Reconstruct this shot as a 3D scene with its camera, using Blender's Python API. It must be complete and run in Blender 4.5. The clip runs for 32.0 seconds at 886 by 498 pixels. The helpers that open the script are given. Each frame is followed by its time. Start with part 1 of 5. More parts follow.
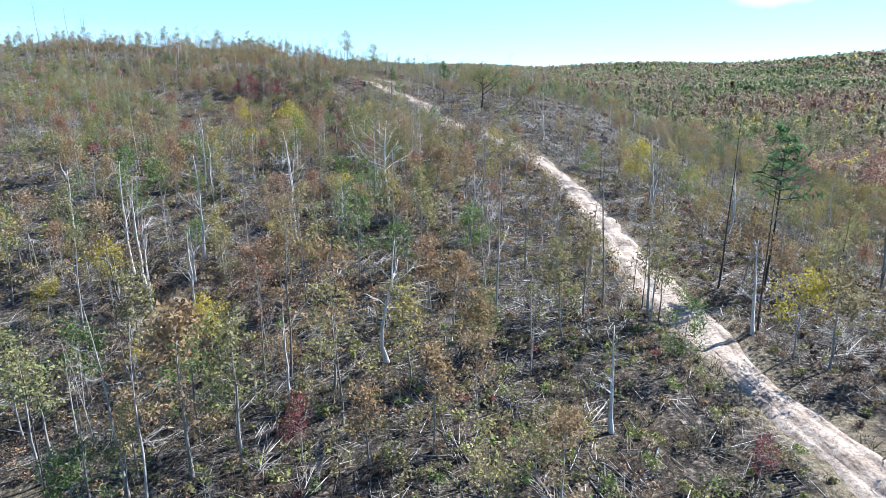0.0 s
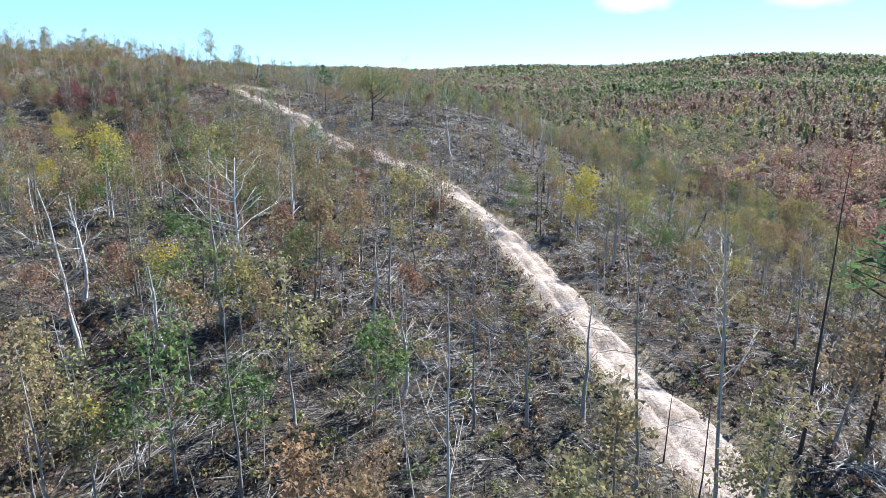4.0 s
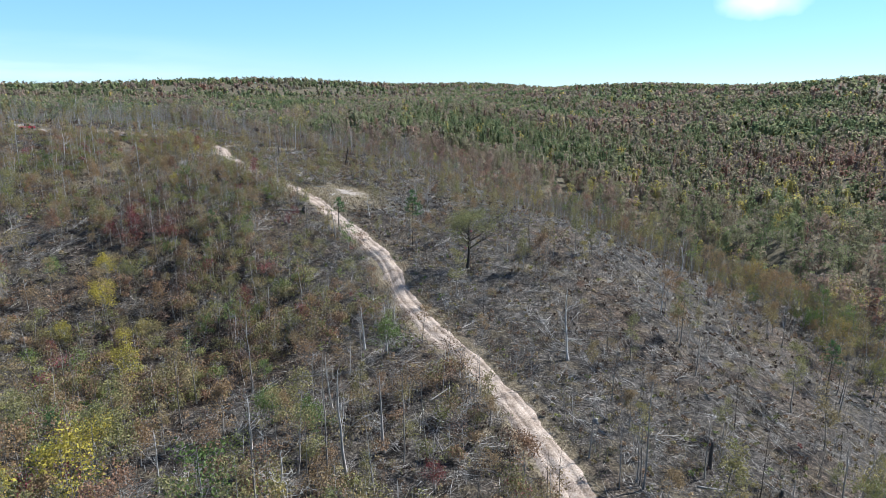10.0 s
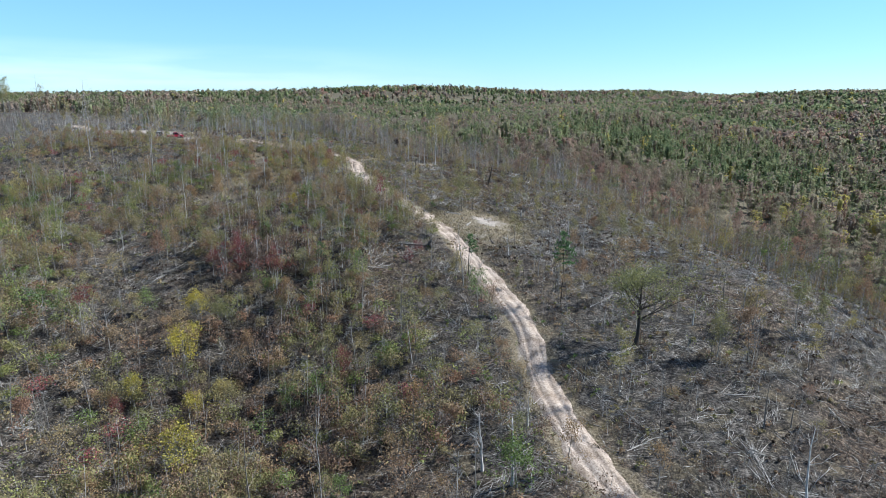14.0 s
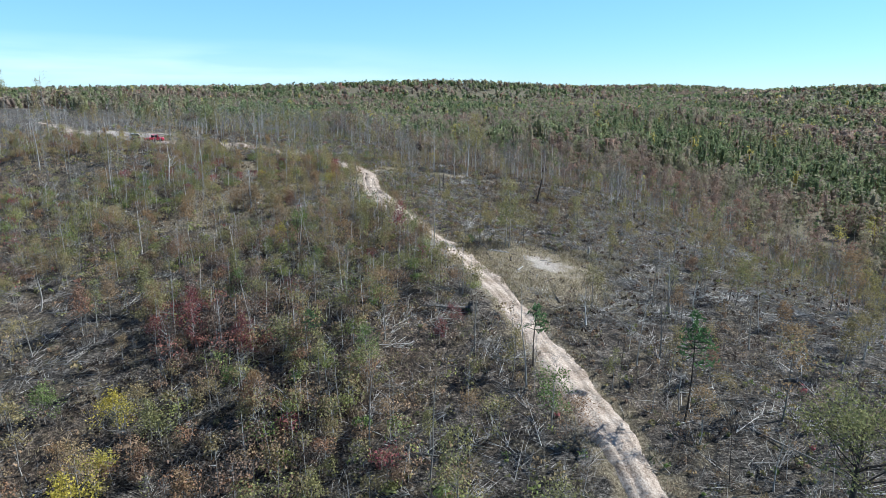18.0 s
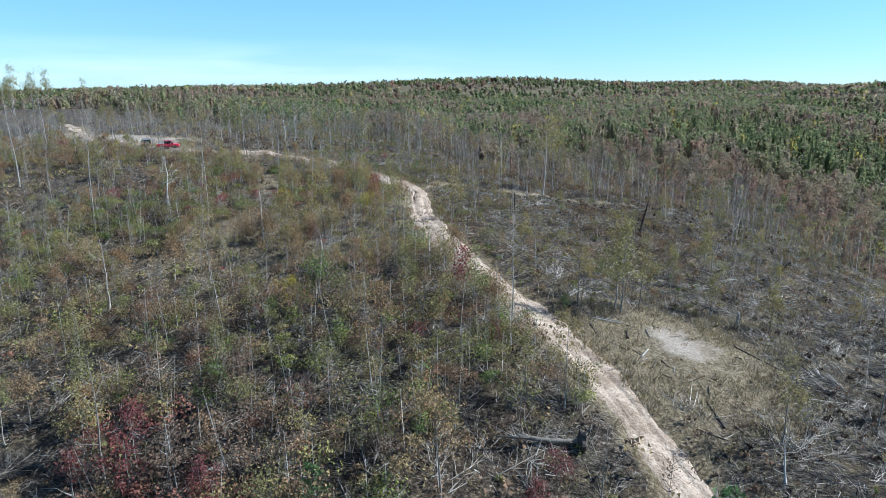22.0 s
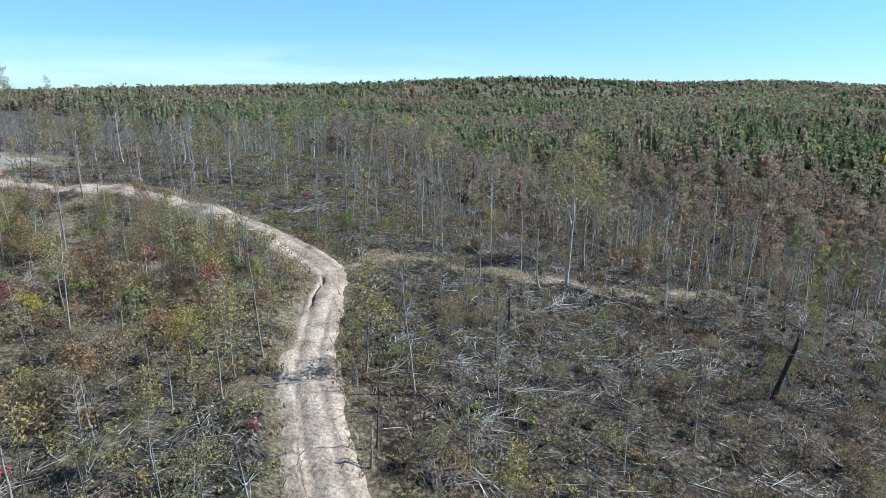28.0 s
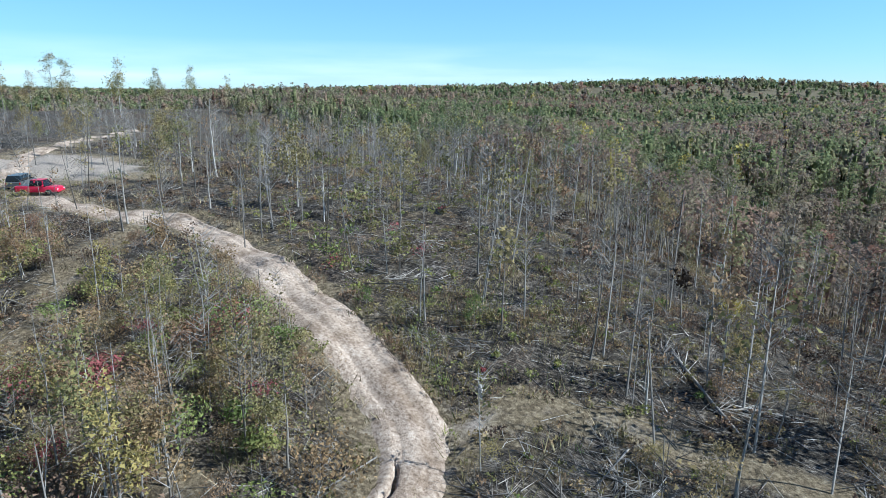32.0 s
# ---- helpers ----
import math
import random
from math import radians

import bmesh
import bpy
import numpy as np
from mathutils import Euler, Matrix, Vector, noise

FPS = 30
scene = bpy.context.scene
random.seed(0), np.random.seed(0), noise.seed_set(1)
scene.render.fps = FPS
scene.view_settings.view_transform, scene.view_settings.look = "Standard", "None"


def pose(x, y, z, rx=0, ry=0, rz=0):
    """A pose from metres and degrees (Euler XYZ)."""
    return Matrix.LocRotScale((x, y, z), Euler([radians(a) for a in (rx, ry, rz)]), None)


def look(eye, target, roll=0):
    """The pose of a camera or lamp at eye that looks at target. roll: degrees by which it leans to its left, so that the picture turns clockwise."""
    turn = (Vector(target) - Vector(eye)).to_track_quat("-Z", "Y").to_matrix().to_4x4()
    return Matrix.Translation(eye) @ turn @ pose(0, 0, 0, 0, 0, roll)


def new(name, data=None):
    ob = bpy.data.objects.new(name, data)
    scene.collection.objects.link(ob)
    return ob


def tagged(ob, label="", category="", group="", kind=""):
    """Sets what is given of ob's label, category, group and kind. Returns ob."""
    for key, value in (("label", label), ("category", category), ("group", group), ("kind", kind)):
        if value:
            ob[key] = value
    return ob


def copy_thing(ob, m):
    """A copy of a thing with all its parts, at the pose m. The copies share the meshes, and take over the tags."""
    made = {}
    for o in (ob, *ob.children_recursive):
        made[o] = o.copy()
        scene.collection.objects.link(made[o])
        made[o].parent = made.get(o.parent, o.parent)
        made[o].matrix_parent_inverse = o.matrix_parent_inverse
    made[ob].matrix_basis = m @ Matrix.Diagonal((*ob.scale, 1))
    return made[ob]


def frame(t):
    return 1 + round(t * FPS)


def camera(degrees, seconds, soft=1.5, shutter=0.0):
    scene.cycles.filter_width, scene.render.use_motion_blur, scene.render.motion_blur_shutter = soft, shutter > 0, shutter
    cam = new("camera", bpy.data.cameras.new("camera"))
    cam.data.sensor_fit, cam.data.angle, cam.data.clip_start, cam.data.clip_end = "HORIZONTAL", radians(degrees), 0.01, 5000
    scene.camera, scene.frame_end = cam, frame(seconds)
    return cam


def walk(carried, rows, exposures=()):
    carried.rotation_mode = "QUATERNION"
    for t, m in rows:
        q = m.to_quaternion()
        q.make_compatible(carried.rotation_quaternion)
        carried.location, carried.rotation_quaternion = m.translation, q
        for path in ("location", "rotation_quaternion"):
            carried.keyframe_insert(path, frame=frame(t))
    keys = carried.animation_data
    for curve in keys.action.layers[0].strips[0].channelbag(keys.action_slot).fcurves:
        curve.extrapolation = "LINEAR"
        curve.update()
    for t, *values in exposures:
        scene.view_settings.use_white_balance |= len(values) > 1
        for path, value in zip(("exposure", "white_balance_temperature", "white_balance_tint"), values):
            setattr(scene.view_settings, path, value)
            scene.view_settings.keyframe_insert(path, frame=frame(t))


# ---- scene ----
cam = camera(71.7, 32.0, soft=0.6)
PATH = [
    (0, 0.00, -0.00, 30.00, -0.00, -15.48, 0.07),
    (0.5, -0.30, 3.07, 30.03, -0.15, -15.48, 0.01),
    (1, -0.40, 6.13, 29.99, -3.55, -15.48, -0.04),
    (1.5, -0.47, 9.24, 30.01, -5.29, -15.47, -0.05),
    (2, -0.41, 12.44, 30.03, -5.94, -15.43, -0.13),
    (2.5, -0.24, 15.88, 30.11, -7.61, -15.35, -0.25),
    (4.5, 1.47, 31.68, 32.35, -10.44, -15.23, -0.17),
    (5, 2.30, 36.68, 34.17, -10.51, -15.00, -0.17),
    (5.5, 3.00, 41.66, 36.03, -10.56, -14.87, -0.08),
    (6, 3.59, 46.40, 38.01, -10.68, -14.74, -0.03),
    (6.5, 4.01, 50.48, 40.27, -10.78, -14.54, 0.05),
    (7, 4.27, 53.49, 42.52, -10.88, -14.42, 0.15),
    (7.5, 4.25, 55.36, 44.68, -10.92, -14.33, 0.24),
    (8, 4.16, 56.71, 46.74, -10.39, -14.52, 0.24),
    (8.5, 4.29, 58.22, 48.90, -7.25, -14.55, 0.27),
    (9, 4.45, 60.02, 51.05, -6.28, -14.61, 0.24),
    (9.5, 4.54, 62.10, 53.05, -2.54, -14.62, 0.25),
    (10, 4.71, 64.22, 54.50, -0.72, -14.59, 0.18),
    (10.5, 4.79, 66.42, 54.97, -0.26, -14.62, 0.17),
    (11, 4.81, 69.06, 55.05, 0.01, -14.56, 0.08),
    (11.5, 4.76, 72.12, 55.09, 0.22, -14.48, 0.03),
    (12, 4.71, 75.59, 55.09, 0.73, -14.39, -0.04),
    (12.5, 4.66, 79.40, 55.12, 3.03, -14.27, -0.03),
    (13, 4.37, 83.56, 55.11, 8.16, -14.13, 0.07),
    (13.5, 4.02, 88.01, 55.01, 12.54, -14.06, 0.20),
    (14, 3.31, 92.51, 54.95, 13.47, -14.00, 0.24),
    (14.5, 2.30, 97.04, 55.00, 14.03, -14.02, 0.21),
    (16.5, -4.36, 115.35, 55.08, 14.97, -14.30, 0.29),
    (17, -5.82, 119.24, 55.13, 15.04, -14.38, 0.28),
    (17.5, -7.24, 123.04, 55.06, 15.13, -14.41, 0.26),
    (18, -8.71, 126.74, 54.99, 15.21, -14.46, 0.26),
    (18.5, -10.16, 130.40, 54.89, 15.33, -14.51, 0.21),
    (19, -11.54, 133.99, 54.76, 16.81, -14.54, 0.15),
    (19.5, -12.87, 137.51, 54.67, 17.26, -14.59, 0.06),
    (20, -14.24, 141.03, 54.59, 18.33, -14.62, 0.02),
    (20.5, -15.66, 144.60, 54.50, 19.04, -14.65, -0.03),
    (21, -17.17, 148.23, 54.46, 19.48, -14.66, -0.09),
    (21.5, -18.74, 152.00, 54.43, 19.77, -14.65, -0.15),
    (22, -20.27, 155.97, 54.45, 20.01, -14.63, -0.16),
    (22.5, -21.77, 160.09, 54.43, 20.31, -14.60, -0.22),
    (23, -23.25, 164.20, 54.47, 20.50, -14.62, -0.23),
    (23.5, -24.69, 168.37, 54.47, 20.65, -14.65, -0.28),
    (24, -25.73, 172.69, 54.43, 20.63, -14.67, -0.20),
    (24.5, -26.18, 177.10, 54.36, 20.58, -14.70, -0.14),
    (25, -26.30, 181.66, 54.30, 20.41, -14.71, -0.07),
    (25.5, -26.22, 186.15, 54.22, 20.36, -14.67, -0.08),
    (27.5, -28.86, 204.57, 54.26, 21.97, -14.62, -0.14),
    (28, -30.75, 209.47, 54.15, 22.19, -14.61, -0.09),
    (28.5, -32.80, 214.30, 54.01, 24.18, -14.58, -0.03),
    (29, -34.86, 218.84, 53.83, 26.89, -14.55, 0.03),
    (29.5, -37.12, 223.50, 53.72, 29.41, -14.57, 0.08),
    (30, -39.47, 227.92, 53.65, 30.83, -14.52, 0.03),
    (30.5, -41.62, 231.70, 53.65, 31.66, -14.51, 0.03),
    (31, -43.43, 234.83, 53.71, 32.27, -14.47, -0.02),
    (31.5, -44.76, 237.09, 53.74, 33.02, -14.43, 0.06),
    (32, -45.76, 238.56, 53.64, 37.40, -14.48, 0.24),

]
walk(cam, [(t, pose(x, y, z, 90 + pitch, 0, yaw) @ pose(0, 0, 0, 0, 0, roll)) for t, x, y, z, yaw, pitch, roll in PATH],
     exposures=[(0, 1.42, 5350, 7), (2.5, 1.40, 5350, 7), (6, 1.10, 5450, 8), (9, 0.80, 5550, 7), (13, 0.77, 5450, 5), (20, 0.73, 5350, 2), (32, 0.65, 5250, 1)])

# ---- light ----
SUN_AZ, SUN_EL = radians(28), radians(42)
sun_way = Vector((math.cos(SUN_AZ) * math.cos(SUN_EL), math.sin(SUN_AZ) * math.cos(SUN_EL), math.sin(SUN_EL)))
world = bpy.data.worlds.new("sky")
scene.world = world
world.use_nodes = True
wn = world.node_tree.nodes
sky = wn.new("ShaderNodeTexSky")
sky.sky_type, sky.sun_disc = "NISHITA", False
sky.sun_elevation, sky.sun_rotation = SUN_EL, math.pi / 2 - SUN_AZ
sky.air_density, sky.dust_density, sky.ozone_density = 0.9, 0.0, 5.0
wl = world.node_tree.links


def sky_node(kind, *values):
    """A node of the sky: numbers are set and sockets linked, in the order of its inputs."""
    q = wn.new(kind)
    for sock, val in zip(q.inputs, values):
        if isinstance(val, (int, float, tuple)):
            sock.default_value = val
        elif val is not None:
            wl.new(val, sock)
    return q


def sky_math(kind, *values):
    q = sky_node("ShaderNodeMath", *values)
    q.operation = kind
    return q.outputs[0]


# an even pale blue veil over the clear sky, a low band of thin cloud to the north-west and a small bright cloud
high = wn.new("ShaderNodeTexCoord").outputs["Generated"]
axes = sky_node("ShaderNodeSeparateXYZ", high).outputs
veil = sky_node("ShaderNodeMix")
veil.data_type = "RGBA"
wl.new(sky_node("ShaderNodeMapRange", axes[2], 0.16, 0.5, 0.38, 0.0).outputs[0], veil.inputs[0])
wl.new(sky.outputs[0], veil.inputs[6])
veil.inputs[7].default_value = (3.2, 6.3, 7.8, 1)
wisp = sky_node("ShaderNodeTexNoise", sky_node("ShaderNodeMapping", high, (0, 0, 0), (0, 0, 0), (3.0, 3.0, 26.0)).outputs[0])
wisp.inputs["Scale"].default_value, wisp.inputs["Detail"].default_value = 1.4, 5
band = sky_math("MULTIPLY", sky_node("ShaderNodeMapRange", axes[2], 0.0, 0.02, 0.0, 1.0).outputs[0], sky_node("ShaderNodeMapRange", axes[2], 0.02, 0.075, 1.0, 0.0).outputs[0])
band = sky_math("MULTIPLY", band, sky_node("ShaderNodeMapRange", axes[0], -0.15, -0.6, 0.0, 1.0).outputs[0])
band = sky_math("MULTIPLY", band, sky_node("ShaderNodeMapRange", wisp.outputs[0], 0.35, 0.65, 0.1, 0.45).outputs[0])
lump = sky_node("ShaderNodeTexNoise", high)
lump.inputs["Scale"].default_value, lump.inputs["Detail"].default_value = 22, 4
for spot in ((-0.443, -0.889, -0.118), (-0.632, -0.768, -0.116)):
    aside = sky_node("ShaderNodeMapping", sky_node("ShaderNodeMapping", high, spot).outputs[0], (0, 0, 0), (0, 0, 0), (1, 1, 2.4))
    far = sky_node("ShaderNodeVectorMath", aside.outputs[0])
    far.operation = "LENGTH"
    edge = sky_math("ADD", far.outputs["Value"], sky_math("MULTIPLY", lump.outputs[0], 0.045))
    band = sky_math("MAXIMUM", band, sky_node("ShaderNodeMapRange", edge, 0.085, 0.04, 0.0, 0.7).outputs[0])
cloud = sky_node("ShaderNodeMix")
cloud.data_type = "RGBA"
wl.new(band, cloud.inputs[0])
wl.new(veil.outputs[2], cloud.inputs[6])
cloud.inputs[7].default_value = (10.5, 10.7, 11.0, 1)
wn["Background"].inputs["Strength"].default_value = 0.082
wl.new(cloud.outputs[2], wn["Background"].inputs["Color"])
sun = new("sun", bpy.data.lights.new("sun", "SUN"))
sun.data.energy, sun.data.angle, sun.data.color = 5.6, radians(0.55), (1.0, 0.93, 0.84)
sun.matrix_world = look(sun_way * 900, (0, 0, 0))

# ---- materials ----


def material(name, rough=0.9):
    m = bpy.data.materials.new(name)
    m.use_nodes = True
    n, l = m.node_tree.nodes, m.node_tree.links
    b = n["Principled BSDF"]
    b.inputs["Roughness"].default_value = rough
    b.inputs["Specular IOR Level"].default_value = 0.25
    return m, n, l, b


def thin_leaf(n, l, b, colour, share):
    """A leaf lit from both sides."""
    d, t, x = n.new("ShaderNodeBsdfDiffuse"), n.new("ShaderNodeBsdfTranslucent"), n.new("ShaderNodeMixShader")
    x.inputs[0].default_value = share
    l.new(colour, d.inputs[0])
    l.new(colour, t.inputs[0])
    l.new(d.outputs[0], x.inputs[1])
    l.new(t.outputs[0], x.inputs[2])
    l.new(x.outputs[0], n["Material Output"].inputs["Surface"])
    n.remove(b)


def ramp(n, l, source, stops):
    r = n.new("ShaderNodeValToRGB")
    while len(r.color_ramp.elements) < len(stops):
        r.color_ramp.elements.new(0.5)
    for e, (p, c) in zip(r.color_ramp.elements, stops):
        e.position, e.color = p, (*c, 1)
    if source:
        l.new(source, r.inputs[0])
    return r


def noise_node(n, l, scale, detail=6, rough=0.6, where=None):
    t = n.new("ShaderNodeTexNoise")
    t.inputs["Scale"].default_value, t.inputs["Detail"].default_value, t.inputs["Roughness"].default_value = scale, detail, rough
    if where:
        l.new(where, t.inputs["Vector"])
    return t


def mix(n, l, kind, fac, a, b):
    x = n.new("ShaderNodeMix")
    x.data_type, x.blend_type = "RGBA", kind
    for sock, val in ((x.inputs[0], fac), (x.inputs[6], a), (x.inputs[7], b)):
        if isinstance(val, (int, float)):
            sock.default_value = val
        elif isinstance(val, tuple):
            sock.default_value = (*val, 1)
        else:
            l.new(val, sock)
    return x.outputs[2]


def bump(n, l, b, height, strength, dist):
    k = n.new("ShaderNodeBump")
    k.inputs["Strength"].default_value, k.inputs["Distance"].default_value = strength, dist
    l.new(height, k.inputs["Height"])
    l.new(k.outputs[0], b.inputs["Normal"])


def ground_material():
    m, n, l, b = material("slash_ground", 0.95)
    geo = n.new("ShaderNodeNewGeometry")
    pos = geo.outputs["Position"]
    fine = noise_node(n, l, 3.2, 9, 0.75, pos)
    mid = noise_node(n, l, 0.35, 7, 0.62, pos)
    big = noise_node(n, l, 0.045, 4, 0.55, pos)
    streaks = None
    for turn, k in ((0.3, 1.0), (1.25, 1.3), (2.3, 0.8)):
        mp = n.new("ShaderNodeMapping")
        mp.inputs["Rotation"].default_value = (0, 0, turn)
        mp.inputs["Scale"].default_value = (1.6 * k, 17 * k, 1.0)
        l.new(pos, mp.inputs[0])
        t = noise_node(n, l, 1.0, 3, 0.5, mp.outputs[0])
        s = ramp(n, l, t.outputs[0], [(0.58, (0, 0, 0)), (0.68, (0.6, 0.6, 0.6))]).outputs[0]
        streaks = s if streaks is None else mix(n, l, "LIGHTEN", 1.0, streaks, s)
    # near-black low stops in base, weeds and dry paint in shade between the debris
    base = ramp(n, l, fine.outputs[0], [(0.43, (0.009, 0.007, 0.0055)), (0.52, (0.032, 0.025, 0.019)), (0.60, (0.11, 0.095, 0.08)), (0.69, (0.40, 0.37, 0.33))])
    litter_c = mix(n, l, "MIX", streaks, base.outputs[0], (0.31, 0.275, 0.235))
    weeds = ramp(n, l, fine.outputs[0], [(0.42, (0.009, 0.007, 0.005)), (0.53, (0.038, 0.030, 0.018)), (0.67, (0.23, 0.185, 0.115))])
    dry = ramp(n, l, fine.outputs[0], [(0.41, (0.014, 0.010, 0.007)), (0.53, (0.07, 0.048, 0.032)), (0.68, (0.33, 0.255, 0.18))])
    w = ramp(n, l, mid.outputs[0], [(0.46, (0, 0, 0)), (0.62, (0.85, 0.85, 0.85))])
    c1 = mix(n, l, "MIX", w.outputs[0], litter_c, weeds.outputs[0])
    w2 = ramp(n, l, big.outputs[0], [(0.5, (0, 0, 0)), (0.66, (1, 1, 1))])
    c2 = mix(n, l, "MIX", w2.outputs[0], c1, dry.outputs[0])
    patch = noise_node(n, l, 0.85, 5, 0.65, pos)
    c2 = mix(n, l, "MULTIPLY", 1.0, c2, ramp(n, l, patch.outputs[0], [(0.38, (0.38, 0.36, 0.34)), (0.5, (0.95, 0.94, 0.92)), (0.64, (1.65, 1.62, 1.6))]).outputs[0])
    at = n.new("ShaderNodeAttribute")
    at.attribute_name = "bare"
    sand = ramp(n, l, fine.outputs[0], [(0.28, (0.15, 0.12, 0.092)), (0.5, (0.30, 0.25, 0.205)), (0.7, (0.45, 0.39, 0.33))])
    grass = ramp(n, l, fine.outputs[0], [(0.36, (0.045, 0.034, 0.02)), (0.5, (0.15, 0.115, 0.07)), (0.66, (0.33, 0.27, 0.18))])
    edge = n.new("ShaderNodeMath")
    edge.operation = "MULTIPLY_ADD"
    l.new(mid.outputs[0], edge.inputs[0])
    edge.inputs[1].default_value = 1.1
    sub = n.new("ShaderNodeMath")
    sub.operation = "SUBTRACT"
    l.new(at.outputs["Fac"], edge.inputs[2])
    l.new(edge.outputs[0], sub.inputs[0])
    sub.inputs[1].default_value = 0.45
    g1 = ramp(n, l, sub.outputs[0], [(0.15, (0, 0, 0)), (0.4, (1, 1, 1))])
    g2 = ramp(n, l, sub.outputs[0], [(0.55, (0, 0, 0)), (0.8, (1, 1, 1))])
    c3 = mix(n, l, "MIX", g1.outputs[0], c2, grass.outputs[0])
    c4 = mix(n, l, "MIX", g2.outputs[0], c3, sand.outputs[0])
    wd = n.new("ShaderNodeAttribute")
    wd.attribute_name = "wood"
    floor = ramp(n, l, fine.outputs[0], [(0.3, (0.05, 0.042, 0.025)), (0.7, (0.17, 0.14, 0.085))])
    c5 = mix(n, l, "MIX", wd.outputs["Fac"], c4, floor.outputs[0])
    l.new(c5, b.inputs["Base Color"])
    bump(n, l, b, fine.outputs[0], 1.0, 0.22)
    return m


def dirt_material():
    m, n, l, b = material("track_dirt", 0.93)
    geo = n.new("ShaderNodeNewGeometry")
    pos = geo.outputs["Position"]
    fine = noise_node(n, l, 4.5, 9, 0.72, pos)
    mid = noise_node(n, l, 0.5, 6, 0.6, pos)
    a = ramp(n, l, fine.outputs[0], [(0.30, (0.11, 0.08, 0.056)), (0.46, (0.35, 0.275, 0.215)), (0.66, (0.57, 0.485, 0.405))])
    c = ramp(n, l, mid.outputs[0], [(0.36, (0.5, 0.44, 0.38)), (0.58, (1.0, 0.97, 0.94))])
    l.new(mix(n, l, "MULTIPLY", 0.85, a.outputs[0], c.outputs[0]), b.inputs["Base Color"])
    bump(n, l, b, fine.outputs[0], 0.9, 0.12)
    return m


def tint_material(name, stops, spread=0.35, rough=0.85, through_light=0.0, clump=0.0):
    """Colour by the mesh's own tint, one value for each plant or stick, with light and dark leaves."""
    m, n, l, b = material(name, rough)
    at = n.new("ShaderNodeAttribute")
    at.attribute_name = "tint"
    r = ramp(n, l, at.outputs["Fac"], stops)
    geo = n.new("ShaderNodeNewGeometry")
    v = ramp(n, l, geo.outputs["Random Per Island"], [(0.0, (1 - spread,) * 3), (1.0, (1 + spread,) * 3)])
    c = mix(n, l, "MULTIPLY", 1.0, r.outputs[0], v.outputs[0])
    if clump:
        t = noise_node(n, l, clump, 5, 0.7, geo.outputs["Position"])
        c = mix(n, l, "MULTIPLY", 1.0, c, ramp(n, l, t.outputs[0], [(0.33, (0.62, 0.62, 0.62)), (0.67, (1.45, 1.42, 1.38))]).outputs[0])
    if through_light:
        thin_leaf(n, l, b, c, through_light)
    else:
        l.new(c, b.inputs["Base Color"])
    return m


def leaf_material(name, stops, spread=0.4):
    """Colour by the plant, then by the leaf."""
    m, n, l, b = material(name, 0.7)
    oi = n.new("ShaderNodeObjectInfo")
    r = ramp(n, l, oi.outputs["Random"], stops)
    geo = n.new("ShaderNodeNewGeometry")
    v = ramp(n, l, geo.outputs["Random Per Island"], [(0.0, (1 - spread,) * 3), (1.0, (1 + spread, 1 + spread * 0.9, 1 + spread * 0.5))])
    thin_leaf(n, l, b, mix(n, l, "MULTIPLY", 1.0, r.outputs[0], v.outputs[0]), 0.38)
    return m


def bark_material(name, dark, pale):
    m, n, l, b = material(name, 0.9)
    oi = n.new("ShaderNodeObjectInfo")
    tc = n.new("ShaderNodeTexCoord")
    mp = n.new("ShaderNodeMapping")
    mp.inputs["Scale"].default_value = (9, 9, 1.6)
    l.new(tc.outputs["Object"], mp.inputs[0])
    t = noise_node(n, l, 1.0, 6, 0.65, mp.outputs[0])
    r = ramp(n, l, t.outputs[0], [(0.3, dark), (0.7, pale)])
    v = ramp(n, l, oi.outputs["Random"], [(0.0, (0.6, 0.58, 0.55)), (1.0, (1.15, 1.15, 1.15))])
    l.new(mix(n, l, "MULTIPLY", 1.0, r.outputs[0], v.outputs[0]), b.inputs["Base Color"])
    bump(n, l, b, t.outputs[0], 0.5, 0.03)
    return m


GROUND, DIRT = ground_material(), dirt_material()
RUST = [(0.0, (0.27, 0.16, 0.12)), (0.10, (0.22, 0.165, 0.135)), (0.2, (0.33, 0.23, 0.17)), (0.29, (0.21, 0.175, 0.145)), (0.37, (0.32, 0.26, 0.185)), (0.46, (0.25, 0.225, 0.155)), (0.55, (0.23, 0.22, 0.125)), (0.64, (0.22, 0.235, 0.12)),
        (0.73, (0.16, 0.185, 0.09)), (0.82, (0.24, 0.26, 0.13)), (0.88, (0.14, 0.17, 0.085)), (0.93, (0.34, 0.31, 0.12)), (1.0, (0.45, 0.37, 0.11))]
WOODS = tint_material("far_foliage", RUST, 0.2, through_light=0.5, clump=0.8)
SHRUBS = tint_material("shrub_foliage", [(0.0, (0.05, 0.038, 0.03)), (0.10, (0.10, 0.072, 0.055)), (0.2, (0.18, 0.125, 0.092)), (0.32, (0.26, 0.17, 0.105)), (0.47, (0.25, 0.205, 0.10)), (0.6, (0.17, 0.16, 0.07)), (0.72, (0.25, 0.25, 0.085)), (0.86, (0.13, 0.17, 0.055)), (0.94, (0.20, 0.24, 0.08)), (1.0, (0.25, 0.085, 0.085))], 0.35, through_light=0.25)
TUFTS = tint_material("dry_weeds", [(0.0, (0.04, 0.033, 0.026)), (0.3, (0.13, 0.105, 0.075)), (0.6, (0.36, 0.295, 0.185)), (0.8, (0.15, 0.15, 0.065)), (1.0, (0.09, 0.13, 0.045))], 0.4, through_light=0.1)
